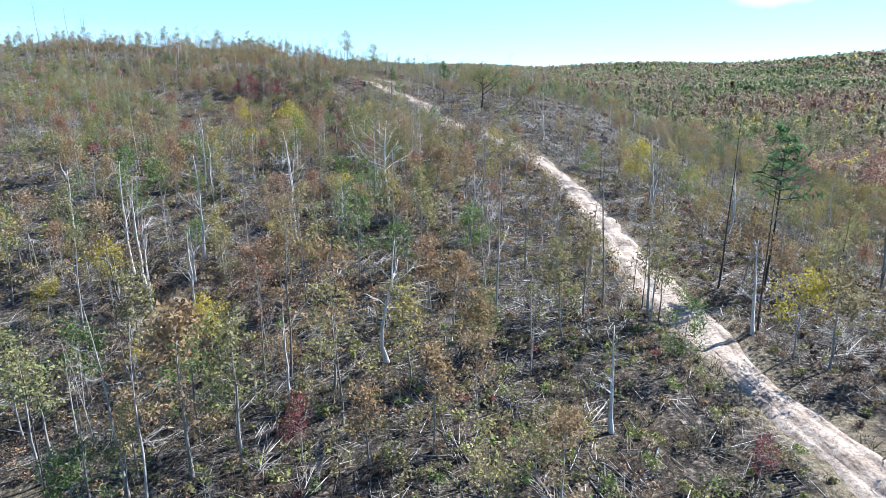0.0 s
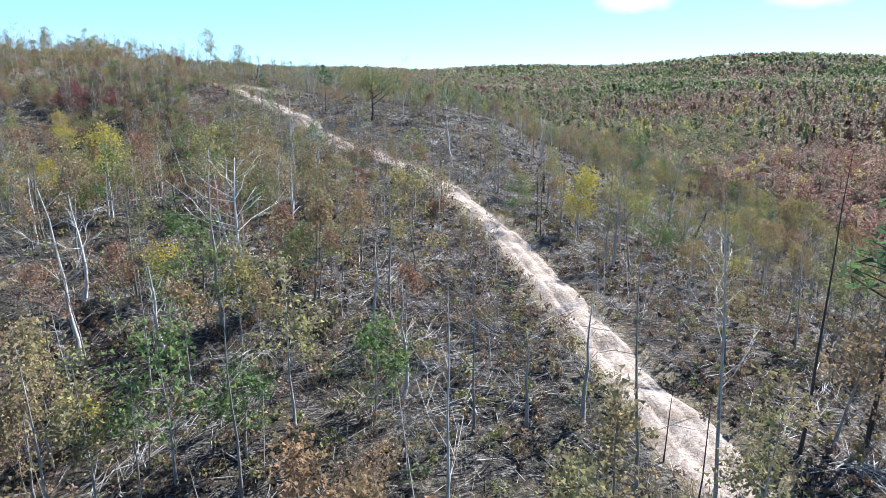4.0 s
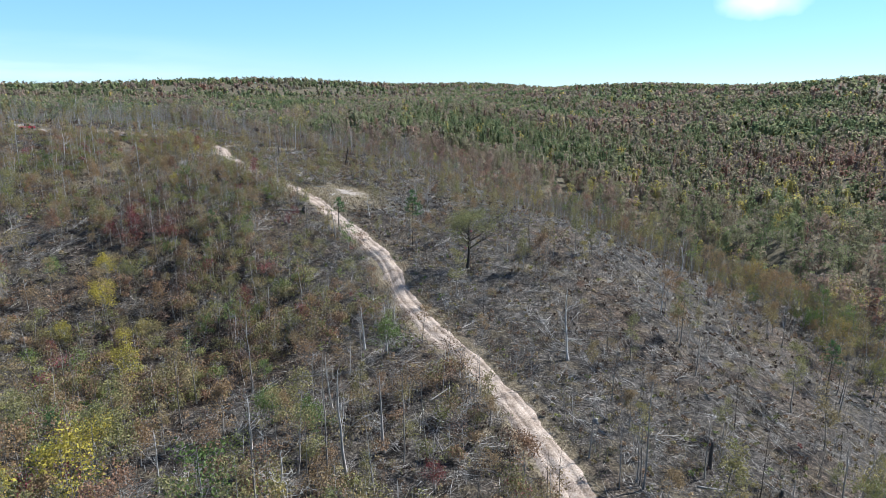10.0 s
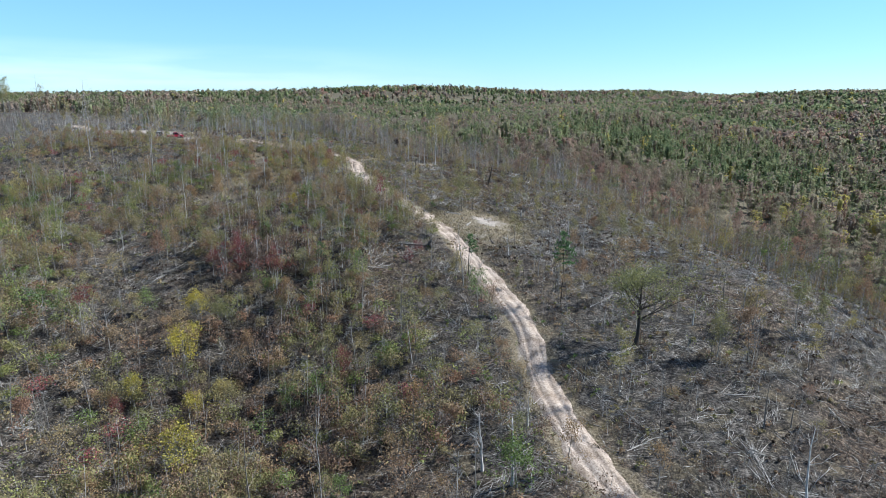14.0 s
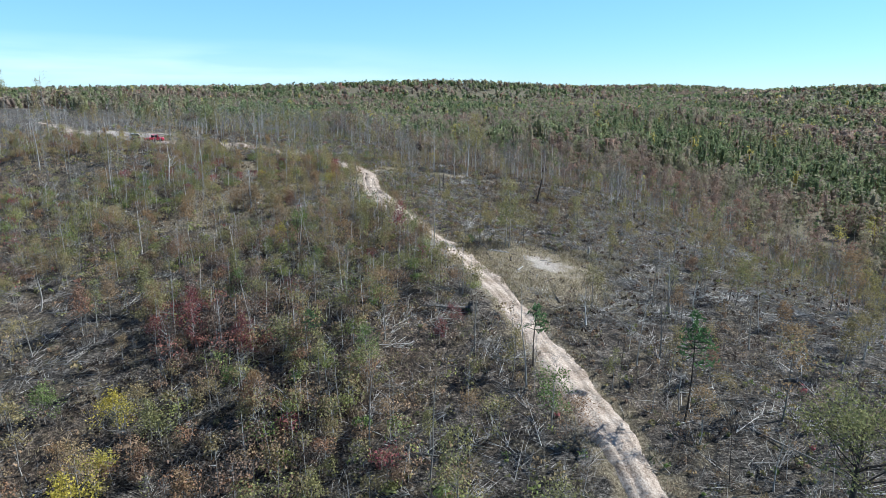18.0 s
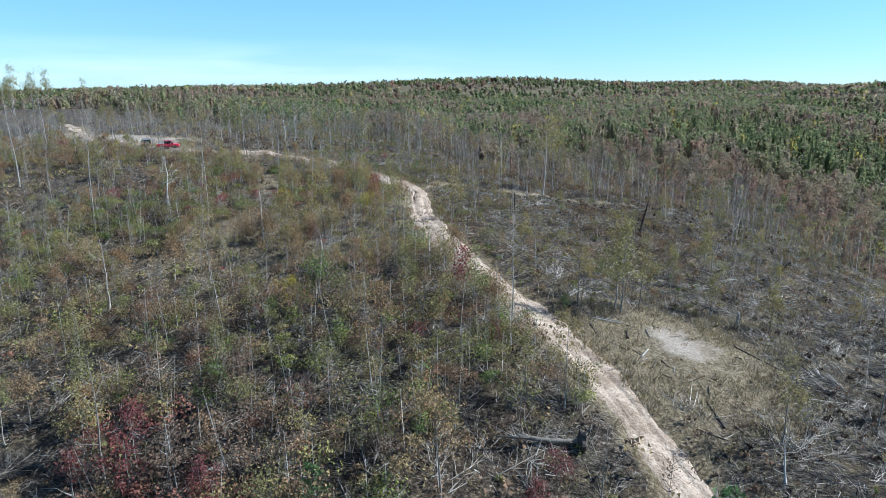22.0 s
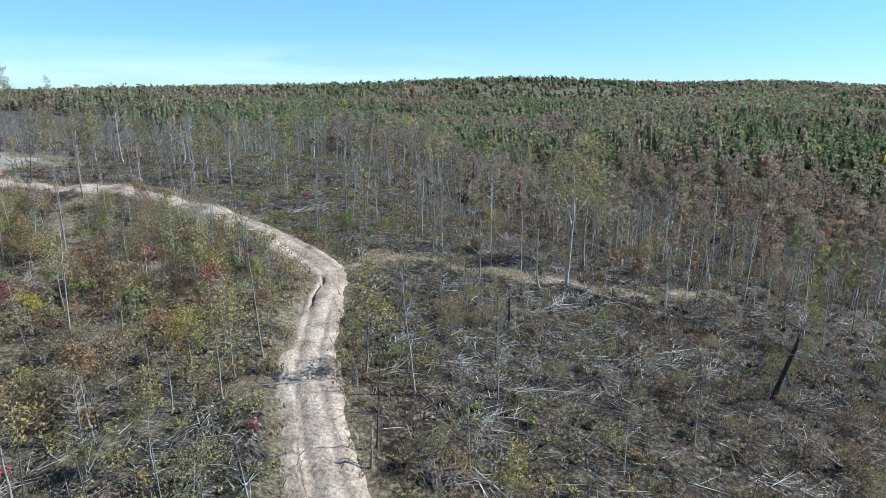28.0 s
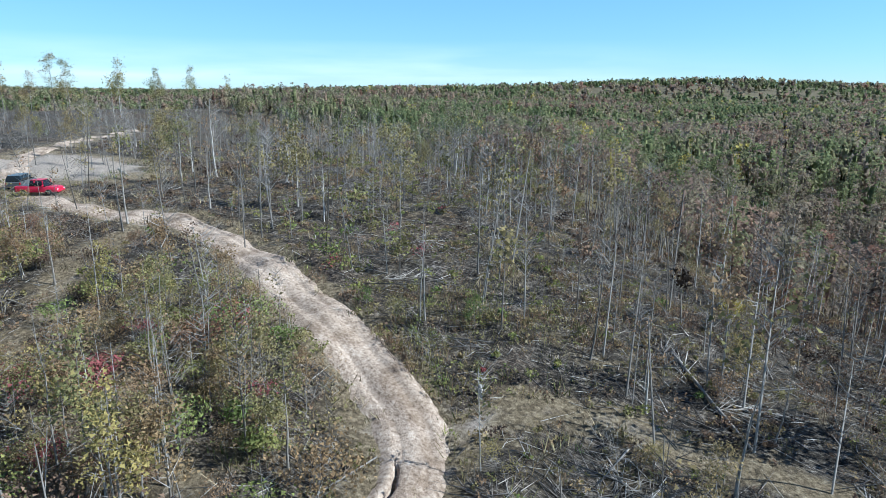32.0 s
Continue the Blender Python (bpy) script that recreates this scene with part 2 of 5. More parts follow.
STICKS = tint_material("slash_wood", [(0.0, (0.07, 0.06, 0.05)), (0.4, (0.20, 0.18, 0.16)), (0.7, (0.38, 0.355, 0.325)), (1.0, (0.58, 0.55, 0.50))], 0.3)
POLES = tint_material("grey_bark", [(0.0, (0.10, 0.088, 0.075)), (0.5, (0.27, 0.25, 0.23)), (1.0, (0.48, 0.455, 0.425))], 0.2)
BARK = bark_material("bark", (0.10, 0.088, 0.076), (0.42, 0.39, 0.355))
DARK_BARK = bark_material("dark_bark", (0.028, 0.024, 0.02), (0.12, 0.10, 0.085))
PALE_BARK = bark_material("pale_bark", (0.24, 0.22, 0.20), (0.58, 0.55, 0.51))
WHITE_BARK = bark_material("white_bark", (0.36, 0.34, 0.31), (0.78, 0.76, 0.72))
OLIVE = leaf_material("olive_leaves", [(0.0, (0.29, 0.25, 0.12)), (0.35, (0.21, 0.21, 0.10)), (0.7, (0.28, 0.22, 0.125)), (1.0, (0.33, 0.28, 0.11))])
BROWN = leaf_material("brown_leaves", [(0.0, (0.28, 0.18, 0.105)), (0.5, (0.29, 0.215, 0.13)), (1.0, (0.26, 0.15, 0.11))])
YELLOW = leaf_material("yellow_leaves", [(0.0, (0.44, 0.35, 0.06)), (1.0, (0.38, 0.33, 0.08))])
GOLD = leaf_material("golden_olive_leaves", [(0.0, (0.28, 0.22, 0.10)), (0.3, (0.20, 0.20, 0.085)), (0.55, (0.31, 0.20, 0.11)), (0.8, (0.24, 0.16, 0.105)), (1.0, (0.36, 0.29, 0.08))])
GREEN = leaf_material("green_leaves", [(0.0, (0.115, 0.17, 0.06)), (1.0, (0.16, 0.20, 0.075))])
RED = leaf_material("red_leaves", [(0.0, (0.22, 0.078, 0.075)), (1.0, (0.18, 0.07, 0.075))])
NEEDLES = leaf_material("pine_needles", [(0.0, (0.09, 0.155, 0.07)), (1.0, (0.11, 0.165, 0.075))])

# ---- land ----
GX = np.array([-320, -200, -140, -90, -45, 0, 40, 90, 180, 380.0])
GY = np.array([-60, 0, 50, 100, 150, 200, 250, 310, 420, 620.0])
LAND = np.array([
    (27.4, 19.7, 12.3, 6.7, 3.0, -0.1, -1.4, -1.3, -1.2, 2.0),
    (28.2, 19.7, 13.3, 7.5, 4.2, 5.5, 4.4, -2.2, -9.2, -0.2),
    (30.2, 21.8, 16.2, 10.3, 3.4, 10.6, 9.7, -5.9, -15.0, -2.3),
    (32.6, 26.0, 21.1, 16.7, 16.7, 14.5, 10.2, -7.8, -16.0, -2.3),
    (34.8, 31.5, 28.0, 21.4, 12.1, 18.5, 15.1, -1.5, -15.8, 0.7),
    (36.6, 36.8, 32.7, 27.0, 29.4, 25.7, 22.7, 2.4, -4.8, 4.6),
    (39.1, 41.4, 41.2, 38.0, 34.4, 26.9, 16.9, 0.3, -7.4, 6.4),
    (42.3, 42.2, 41.0, 40.6, 34.9, 29.3, 13.1, -6.3, -2.6, 11.8),
    (43.7, 31.9, 29.3, 27.3, 27.0, 22.2, 13.4, 1.8, -2.3, 19.1),
    (33.9, 24.4, 24.6, 27.4, 31.1, 33.6, 31.9, 25.8, 15.8, 20.8),
])


def hermite(g, q):
    """Weights of a smooth curve through values at g, taken at q."""
    n = len(g)
    q = np.clip(q, g[0], g[-1])
    i = np.clip(np.searchsorted(g, q) - 1, 0, n - 2)
    d = np.zeros((n, n))
    for k in range(n):
        a, b = max(k - 1, 0), min(k + 1, n - 1)
        d[k, b] += 1 / (g[b] - g[a])
        d[k, a] -= 1 / (g[b] - g[a])
    h, e = g[i + 1] - g[i], np.eye(n)
    u = (q - g[i]) / h
    return ((2 * u**3 - 3 * u**2 + 1)[:, None] * e[i] + (3 * u**2 - 2 * u**3)[:, None] * e[i + 1]
            + ((u**3 - 2 * u**2 + u) * h)[:, None] * d[i] + ((u**3 - u**2) * h)[:, None] * d[i + 1])


def smooth(a, b, v):
    u = np.clip((v - a) / (b - a), 0, 1)
    return u * u * (3 - 2 * u)


def far_hills(x, y):
    r = np.hypot(x, y - 150)
    east = smooth(-0.2, 0.9, x / (r + 1))
    rise = smooth(500, 1600, r)
    waves = np.sin(x * 0.0041 + 1.3) * np.cos(y * 0.0034 - 0.6) + 0.6 * np.sin(x * 0.0093 - y * 0.0071 + 2.0)
    knoll = 19 * np.exp(-((x + 340) / 330) ** 2 - ((y - 1420) / 260) ** 2)
    return 30 + rise * (15 + 22 * east) + waves * (5 + 5 * rise) + knoll


def height(x, y):
    x, y = np.atleast_1d(np.asarray(x, float)), np.atleast_1d(np.asarray(y, float))
    z = np.zeros(len(x))
    for s in range(0, len(x), 20000):
        k = slice(s, s + 20000)
        z[k] = np.einsum("ki,ij,kj->k", hermite(GY, y[k]), LAND, hermite(GX, x[k]))
    out = np.hypot(np.maximum(0, np.maximum(GX[0] - x, x - GX[-1])), np.maximum(0, np.maximum(GY[0] - y, y - GY[-1])))
    w = smooth(0, 420, out)
    z = z * (1 - w) + far_hills(x, y) * w
    line = np.interp(x, [-110, -60, 0, 60, 110, 150], [380, 350, 340, 314, 262, 190])
    z = z - 19 * np.exp(-((y - line) / np.where(y > line, 60, 34)) ** 2) * smooth(-120, -50, x) * (1 - smooth(120, 170, x))
    return z + 0.35 * np.sin(x * 0.31 + 0.7 * np.sin(y * 0.23)) * np.sin(y * 0.27 + 0.5) + 0.15 * np.sin(x * 0.83 + y * 0.6)


TRACK = np.array([(27, 12), (25, 22), (22.5, 33), (21, 42), (20, 52), (20, 62), (21, 80), (21.3, 95), (20.8, 106), (18.7, 119.4), (12, 139), (5.5, 150),
                  (-0.5, 163), (-4, 175), (-8.4, 184.3), (-14.8, 194.5), (-23.3, 207.5), (-32, 217.5), (-38.5, 224), (-43, 228.8), (-47.3, 233.5), (-51, 238), (-54.5, 242.5), (-57.2, 247.3), (-59.8, 252.5), (-61.7, 257.2), (-64.4, 260.2), (-68, 262),
                  (-73, 264.1), (-80, 266.2), (-89.3, 268.9), (-98, 270.5), (-104, 269.8), (-111.5, 268), (-119, 266.3), (-127, 266), (-140, 268.5), (-156, 274), (-173, 283), (-190, 296), (-213, 314), (-245, 338.0)])


def curve_through(p, step):
    out = []
    q = np.vstack([2 * p[0] - p[1], p, 2 * p[-1] - p[-2]])
    for i in range(1, len(q) - 2):
        m = max(2, int(np.linalg.norm(q[i + 1] - q[i]) / step))
        u = (np.arange(m) / m)[:, None]
        out.append(0.5 * (2 * q[i] + (q[i + 1] - q[i - 1]) * u + (2 * q[i - 1] - 5 * q[i] + 4 * q[i + 1] - q[i + 2]) * u**2 + (3 * q[i] - q[i - 1] - 3 * q[i + 1] + q[i + 2]) * u**3))
    return np.vstack(out + [p[-1:]])


LINE = curve_through(TRACK, 0.4)


def track_width(q):
    """Half the width of the bare track at points along it."""
    y = q[:, 1]
    w = 1.2 + 0.12 * smooth(150, 200, y) - 0.2 * (q[:, 0] < -95)
    s = np.arange(len(q)) * 0.57
    return w + 0.2 * np.sin(s * 0.13) + 0.12 * np.sin(s * 0.41 + 1)


HALF = track_width(LINE)


def track_distance(x, y, widths=False):
    """Distance to the track's middle, and half its width there."""
    d = np.full(len(x), 1e9)
    half = np.full(len(x), 1.8)
    near = (x > -250) & (x < 60) & (y > 0) & (y < 350)
    k = np.where(near)[0]
    line = LINE[::2]
    for s in range(0, len(k), 4000):
        j = k[s:s + 4000]
        q = (x[j, None] - line[None, :, 0]) ** 2 + (y[j, None] - line[None, :, 1]) ** 2
        i = q.argmin(1)
        d[j], half[j] = np.sqrt(q[np.arange(len(j)), i]), HALF[::2][i]
    return (d, half) if widths else d


def woods(x, y):
    """How far a place lies inside the uncut forest, in metres."""
    edge = np.interp(x, [-500, -155, -100, -50, 0, 40, 70, 88, 100, 112, 120], [490, 372, 328, 312, 322, 318, 288, 245, 200, 140, -200])
    edge = edge + 9 * np.sin(x * 0.13 + 0.8 * np.sin(y * 0.09)) + 7 * np.sin(x * 0.047 + y * 0.061)
    return np.where(x > 120, np.maximum(y - edge, x - 120), y - edge)


def mesh_of(name, verts, faces, tint=None, flat=True, attrs=()):
    me = bpy.data.meshes.new(name)
    k = faces.shape[1]
    me.vertices.add(len(verts))
    me.vertices.foreach_set("co", np.ascontiguousarray(verts, np.float32).ravel())
    me.loops.add(faces.size)
    me.loops.foreach_set("vertex_index", np.ascontiguousarray(faces, np.int32).ravel())
    me.polygons.add(len(faces))
    me.polygons.foreach_set("loop_start", np.arange(0, faces.size, k, dtype=np.int32))
    me.update(calc_edges=True)
    if not flat:
        me.shade_smooth()
    for key, values in (*attrs, *([("tint", tint)] if tint is not None else [])):
        a = me.attributes.new(key, "FLOAT", "POINT")
        a.data.foreach_set("value", np.ascontiguousarray(values, np.float32))
    return me


def solid(name, mesh, mat, parent=None, label=""):
    ob = new(name, mesh)
    if mat and not mesh.materials:
        mesh.materials.append(mat)
    if parent:
        ob.parent = parent
    return tagged(ob, label)


def geometric(start, stop, first, grow):
    out, s = [start], first
    while out[-1] < stop:
        out.append(out[-1] + s)
        s *= grow
    return np.array(out)


def build_ground():
    gx = np.concatenate([-geometric(150, 3600, 3, 1.09)[::-1], np.arange(-148.6, 100, 1.4), geometric(100, 3600, 3, 1.09)])
    gy = np.concatenate([-geometric(12, 700, 3, 1.2)[::-1], np.arange(-10, 320, 1.4), geometric(321, 4200, 3, 1.08)])
    xx, yy = np.meshgrid(gx, gy)
    x, y = xx.ravel(), yy.ravel()
    z = height(x, y)
    d, half = track_distance(x, y, True)
    z -= 0.36 * (1 - smooth(0.1, 1.5, d - half))
    z += 0.12 * (1 - smooth(2.2, 4.2, d - half)) * smooth(1.0, 1.8, d - half)
    bare = np.maximum.reduce([0.55 * (1 - smooth(1.5, 3.6, d)),
                              0.8 * (1 - smooth(0.5, 7.5, np.hypot((x + 17.3) * 0.95, (y - 219) * 0.85))),
                              0.34 * (1 - smooth(6, 14, np.hypot(x + 18, (y - 215) * 0.9))),
                              0.26 * (1 - smooth(10, 26, np.hypot(x + 77, (y - 235) * 0.8))),
                              0.85 * (1 - smooth(5, 17, np.hypot((x + 149) * 0.6, y - 277))),
                              0.5 * (1 - smooth(0.4, 2.4, side_distance(x, y)))])
    nx, ny = len(gx), len(gy)
    i = (np.arange(ny - 1)[:, None] * nx + np.arange(nx - 1)[None]).ravel()
    faces = np.stack([i, i + 1, i + nx + 1, i + nx], 1)
    me = mesh_of("ground", np.stack([x, y, z], 1), faces, flat=False, attrs=[("bare", bare), ("wood", smooth(-4, 10, woods(x, y)))])
    tagged(solid("ground", me, GROUND), "grey-brown hillside strewn with logging debris", "ground", kind="structure")


SIDE = [curve_through(np.array(p, float), 1.5) for p in ([(-63, 258), (-60.5, 265), (-55, 268), (-48, 269), (-43.4, 269.3), (-34.7, 273), (-26, 279.4)], [(-104, 268), (-101.8, 260.7), (-96, 256.5), (-92, 254), (-86.4, 248), (-81.4, 238.6), (-80, 226.6)])]


def side_distance(x, y):
    d = np.full(len(x), 1e9)
    k = np.where((x > -120) & (x < 0) & (y > 200) & (y < 295))[0]
    for line in SIDE:
        d[k] = np.minimum(d[k], np.sqrt(((x[k, None] - line[None, :, 0]) ** 2 + (y[k, None] - line[None, :, 1]) ** 2).min(1)))
    return d


def build_track():
    t = np.gradient(LINE, axis=0)
    t /= np.linalg.norm(t, axis=1)[:, None]
    side = np.stack([t[:, 1], -t[:, 0]], 1)
    u = np.array([-1.6, -1.22, -1.0, -0.92, -0.86, -0.82, -0.78, -0.74, -0.7, -0.64, -0.57, -0.5, -0.4, -0.3, -0.15, 0, 0.15, 0.3, 0.4, 0.5, 0.6, 0.72, 0.86, 1.0, 1.22, 1.6])
    rng = np.random.default_rng(5)
    n = len(LINE)
    s = np.arange(n) * 0.4
    wob = lambda a, b: np.sin(s * a + b) * 0.6 + np.sin(s * a * 2.3 + b * 2) * 0.4
    edge_l, edge_r = HALF + 0.18 * wob(0.5, 1), HALF + 0.18 * wob(0.6, 4)
    shift = 0.16 * wob(0.11, 2)
    w = np.where(u[None] < 0, edge_l[:, None], edge_r[:, None])
    off = u[None] * w
    xy = LINE[:, None, :] + side[:, None, :] * off[..., None]
    z = height(xy[..., 0].ravel(), xy[..., 1].ravel()).reshape(n, -1)
    rut = lambda c, wd: np.exp(-(((off - shift[:, None]) - c) / wd) ** 2)
    z += -0.10 * rut(-0.8, 0.28) - 0.10 * rut(0.8, 0.28) + 0.05 * rut(0, 0.35)
    z += rng.normal(0, 0.02, z.shape)
    bend = smooth(251.5, 252.5, LINE[:, 1]) * (1 - smooth(257, 258.5, LINE[:, 1])) * (LINE[:, 0] > -70)
    crack = -0.78 * HALF + 0.12 * np.sin(s * 1.7) + 0.07 * np.sin(s * 3.9)
    z -= 0.75 * bend[:, None] * np.exp(-((off - crack[:, None]) / 0.07) ** 2)
    z += 0.03 - 0.30 * (np.abs(u[None]) > 1.3) - 0.09 * ((np.abs(u[None]) > 1.05) & (np.abs(u[None]) < 1.3)) - 0.02 * (np.abs(u[None]) > 0.9)
    me = mesh_of("track", np.concatenate([xy, z[..., None]], 2).reshape(-1, 3), quad_strip(n, len(u)), flat=False)
    tagged(solid("road", me, DIRT), "pale sandy dirt track with two wheel ruts", "dirt road", kind="structure")


def quad_strip(n, m):
    i = (np.arange(n - 1)[:, None] * m + np.arange(m - 1)[None]).ravel()
    return np.stack([i, i + 1, i + m + 1, i + m], 1)


build_ground()
build_track()

# ---- plants ----
rng = np.random.default_rng(11)


def tube(points, radii, sides=5):
    """Rings of a tapered branch, as vertices and triangles."""
    p, r = np.asarray(points, float), np.asarray(radii, float)
    d = np.gradient(p, axis=0)
    d /= np.linalg.norm(d, axis=1)[:, None] + 1e-9
    a = np.cross(d, np.where(np.abs(d[:, 2:]) > 0.8, [[1.0, 0, 0]], [[0, 0, 1.0]]))
    a /= np.linalg.norm(a, axis=1)[:, None] + 1e-9
    b = np.cross(d, a)
    ang = np.arange(sides) * 2 * np.pi / sides
    v = (p[:, None] + r[:, None, None] * (np.cos(ang)[None, :, None] * a[:, None] + np.sin(ang)[None, :, None] * b[:, None])).reshape(-1, 3)
    f = []
    for i in range(len(p) - 1):
        for k in range(sides):
            q, w = i * sides + k, i * sides + (k + 1) % sides
            f += [(q, w, w + sides), (q, w + sides, q + sides)]
    top = (len(p) - 1) * sides
    f += [(top, top + k, top + k + 1) for k in range(1, sides - 1)]
    return v, np.array(f)


def joined(pieces):
    vs, fs, o = [], [], 0
    for v, f in pieces:
        vs.append(v)
        fs.append(f + o)
        o += len(v)
    return np.vstack(vs), np.vstack(fs)


def leaves(centres, size, r, aspect=0.6, droop=0.0, single=False):
    """A small bent leaf spray, two triangles, at each centre."""
    n = len(centres)
    a = r.normal(size=(n, 3))
    a[:, 2] -= droop
    a /= np.linalg.norm(a, axis=1)[:, None]
    b = np.cross(a, r.normal(size=(n, 3)))
    b /= np.linalg.norm(b, axis=1)[:, None] + 1e-9
    s = (size * r.uniform(0.55, 1.35, n))[:, None]
    if single:
        v = np.stack([centres - a * s * 0.5 - b * s * aspect * 0.5, centres - a * s * 0.4 + b * s * aspect * 0.5, centres + a * s * 0.6], 1).reshape(-1, 3)
        return v, np.arange(n * 3).reshape(-1, 3)
    fold = np.cross(a, b) * s * 0.25
    v = np.stack([centres - a * s * 0.5, centres + b * s * aspect * 0.5 + fold, centres + a * s * 0.5, centres - b * s * aspect * 0.5 + fold], 1).reshape(-1, 3)
    i = np.arange(n)[:, None] * 4
    return v, np.vstack([i + [0, 1, 2], i + [0, 2, 3]])


def branchy(r, h, radius, limbs, start=0.35, spread=0.28, lean=0.04, up=0.6, twigs=3):
    """A trunk with limbs and twigs; returns its pieces and the twig ends."""
    k = 7
    bend = np.cumsum(r.normal(0, lean * h / k, (k, 2)), axis=0)
    bend[0] = 0
    zz = np.linspace(-0.25, h, k)
    trunk = np.column_stack([bend, zz])
    rad = radius * (1 - 0.88 * np.linspace(0, 1, k) ** 0.9)
    rad[0] *= 1.25
    pieces, tips = [tube(trunk, rad, 5)], []
    for _ in range(limbs):
        f = r.uniform(start, 0.97)
        base = np.array([np.interp(f * h, zz, trunk[:, c]) for c in range(3)])
        az, ln = r.uniform(0, 2 * np.pi), h * spread * (1.25 - f) * r.uniform(0.6, 1.3)
        way = np.array([np.cos(az), np.sin(az), up * r.uniform(0.5, 1.6)])
        way /= np.linalg.norm(way)
        p = [base, base + way * ln * 0.5 + r.normal(0, 0.05 * ln, 3), base + way * ln + np.array([0, 0, 0.15 * ln]) + r.normal(0, 0.08 * ln, 3)]
        rr = radius * 0.42 * (1.1 - f)
        pieces.append(tube(p, [rr, rr * 0.6, rr * 0.2 + 0.004], 3))
        for _ in range(twigs):
            q = p[1] + (p[2] - p[1]) * r.uniform(0, 1)
            e = q + (way + r.normal(0, 0.6, 3)) * ln * r.uniform(0.2, 0.45)
            pieces.append(tube([q, e], [rr * 0.3 + 0.005, 0.004], 3))
            tips += [e, (q + e) / 2]
        tips.append(p[2])
    return pieces, np.array(tips)


def plant(name, label, category, pieces, wood_mat, crown=None, leaf_mat=None):
    top = tagged(new(name), label, category, kind="thing")
    solid("trunk", mesh_of("trunk", *joined(pieces), flat=False), wood_mat, top)
    if crown is not None:
        solid("crown", mesh_of("crown", *crown), leaf_mat, top)
    return top


def leafy(seed, name, label, h, radius, limbs, count, size, wood_mat, leaf_mat, spread=0.28, start=0.35, fuzz=0.35, lean=0.04, up=0.6):
    r = np.random.default_rng(seed)
    pieces, tips = branchy(r, h, radius, limbs, start, spread, lean, up, 2 if count else 3)
    crown = None
    if count:
        count = int(count * (2.1 if h > 4.5 else 1.9))
        c = tips[r.integers(0, len(tips), count)] + r.normal(0, fuzz, (count, 3))
        crown = leaves(c, size * (0.6 if h > 4.5 else 0.52), r, 0.8, single=True)
    return plant(name, label, "tree" if h > 4 else "shrub", pieces, wood_mat, crown, leaf_mat)


def pine(seed, h, label):
    r = np.random.default_rng(seed)
    k = 6
    bend = np.cumsum(r.normal(0, 0.05, (k, 2)), axis=0)
    trunk = np.column_stack([bend - bend[0], np.linspace(-0.2, h, k)])
    pieces, cs = [tube(trunk, 0.065 * (1 - 0.85 * np.linspace(0, 1, k)), 6)], []
    for z in np.arange(h * 0.58, h * 0.98, 0.36):
        for az in r.uniform(0, 2 * np.pi, 5):
            ln = (h - z) * 0.36 + 0.25
            base = np.array([np.interp(z, trunk[:, 2], trunk[:, c]) for c in range(3)])
            e = base + np.array([np.cos(az), np.sin(az), 0.25]) * ln
            pieces.append(tube([base, e], [0.03, 0.006], 3))
            cs += [base + (e - base) * f + r.normal(0, 0.08, 3) for f in np.linspace(0.35, 1.05, 7)]
    return plant("pine_tree", label, "pine tree", pieces, DARK_BARK, leaves(np.array(cs), 0.36, r, 0.3, single=True), NEEDLES)


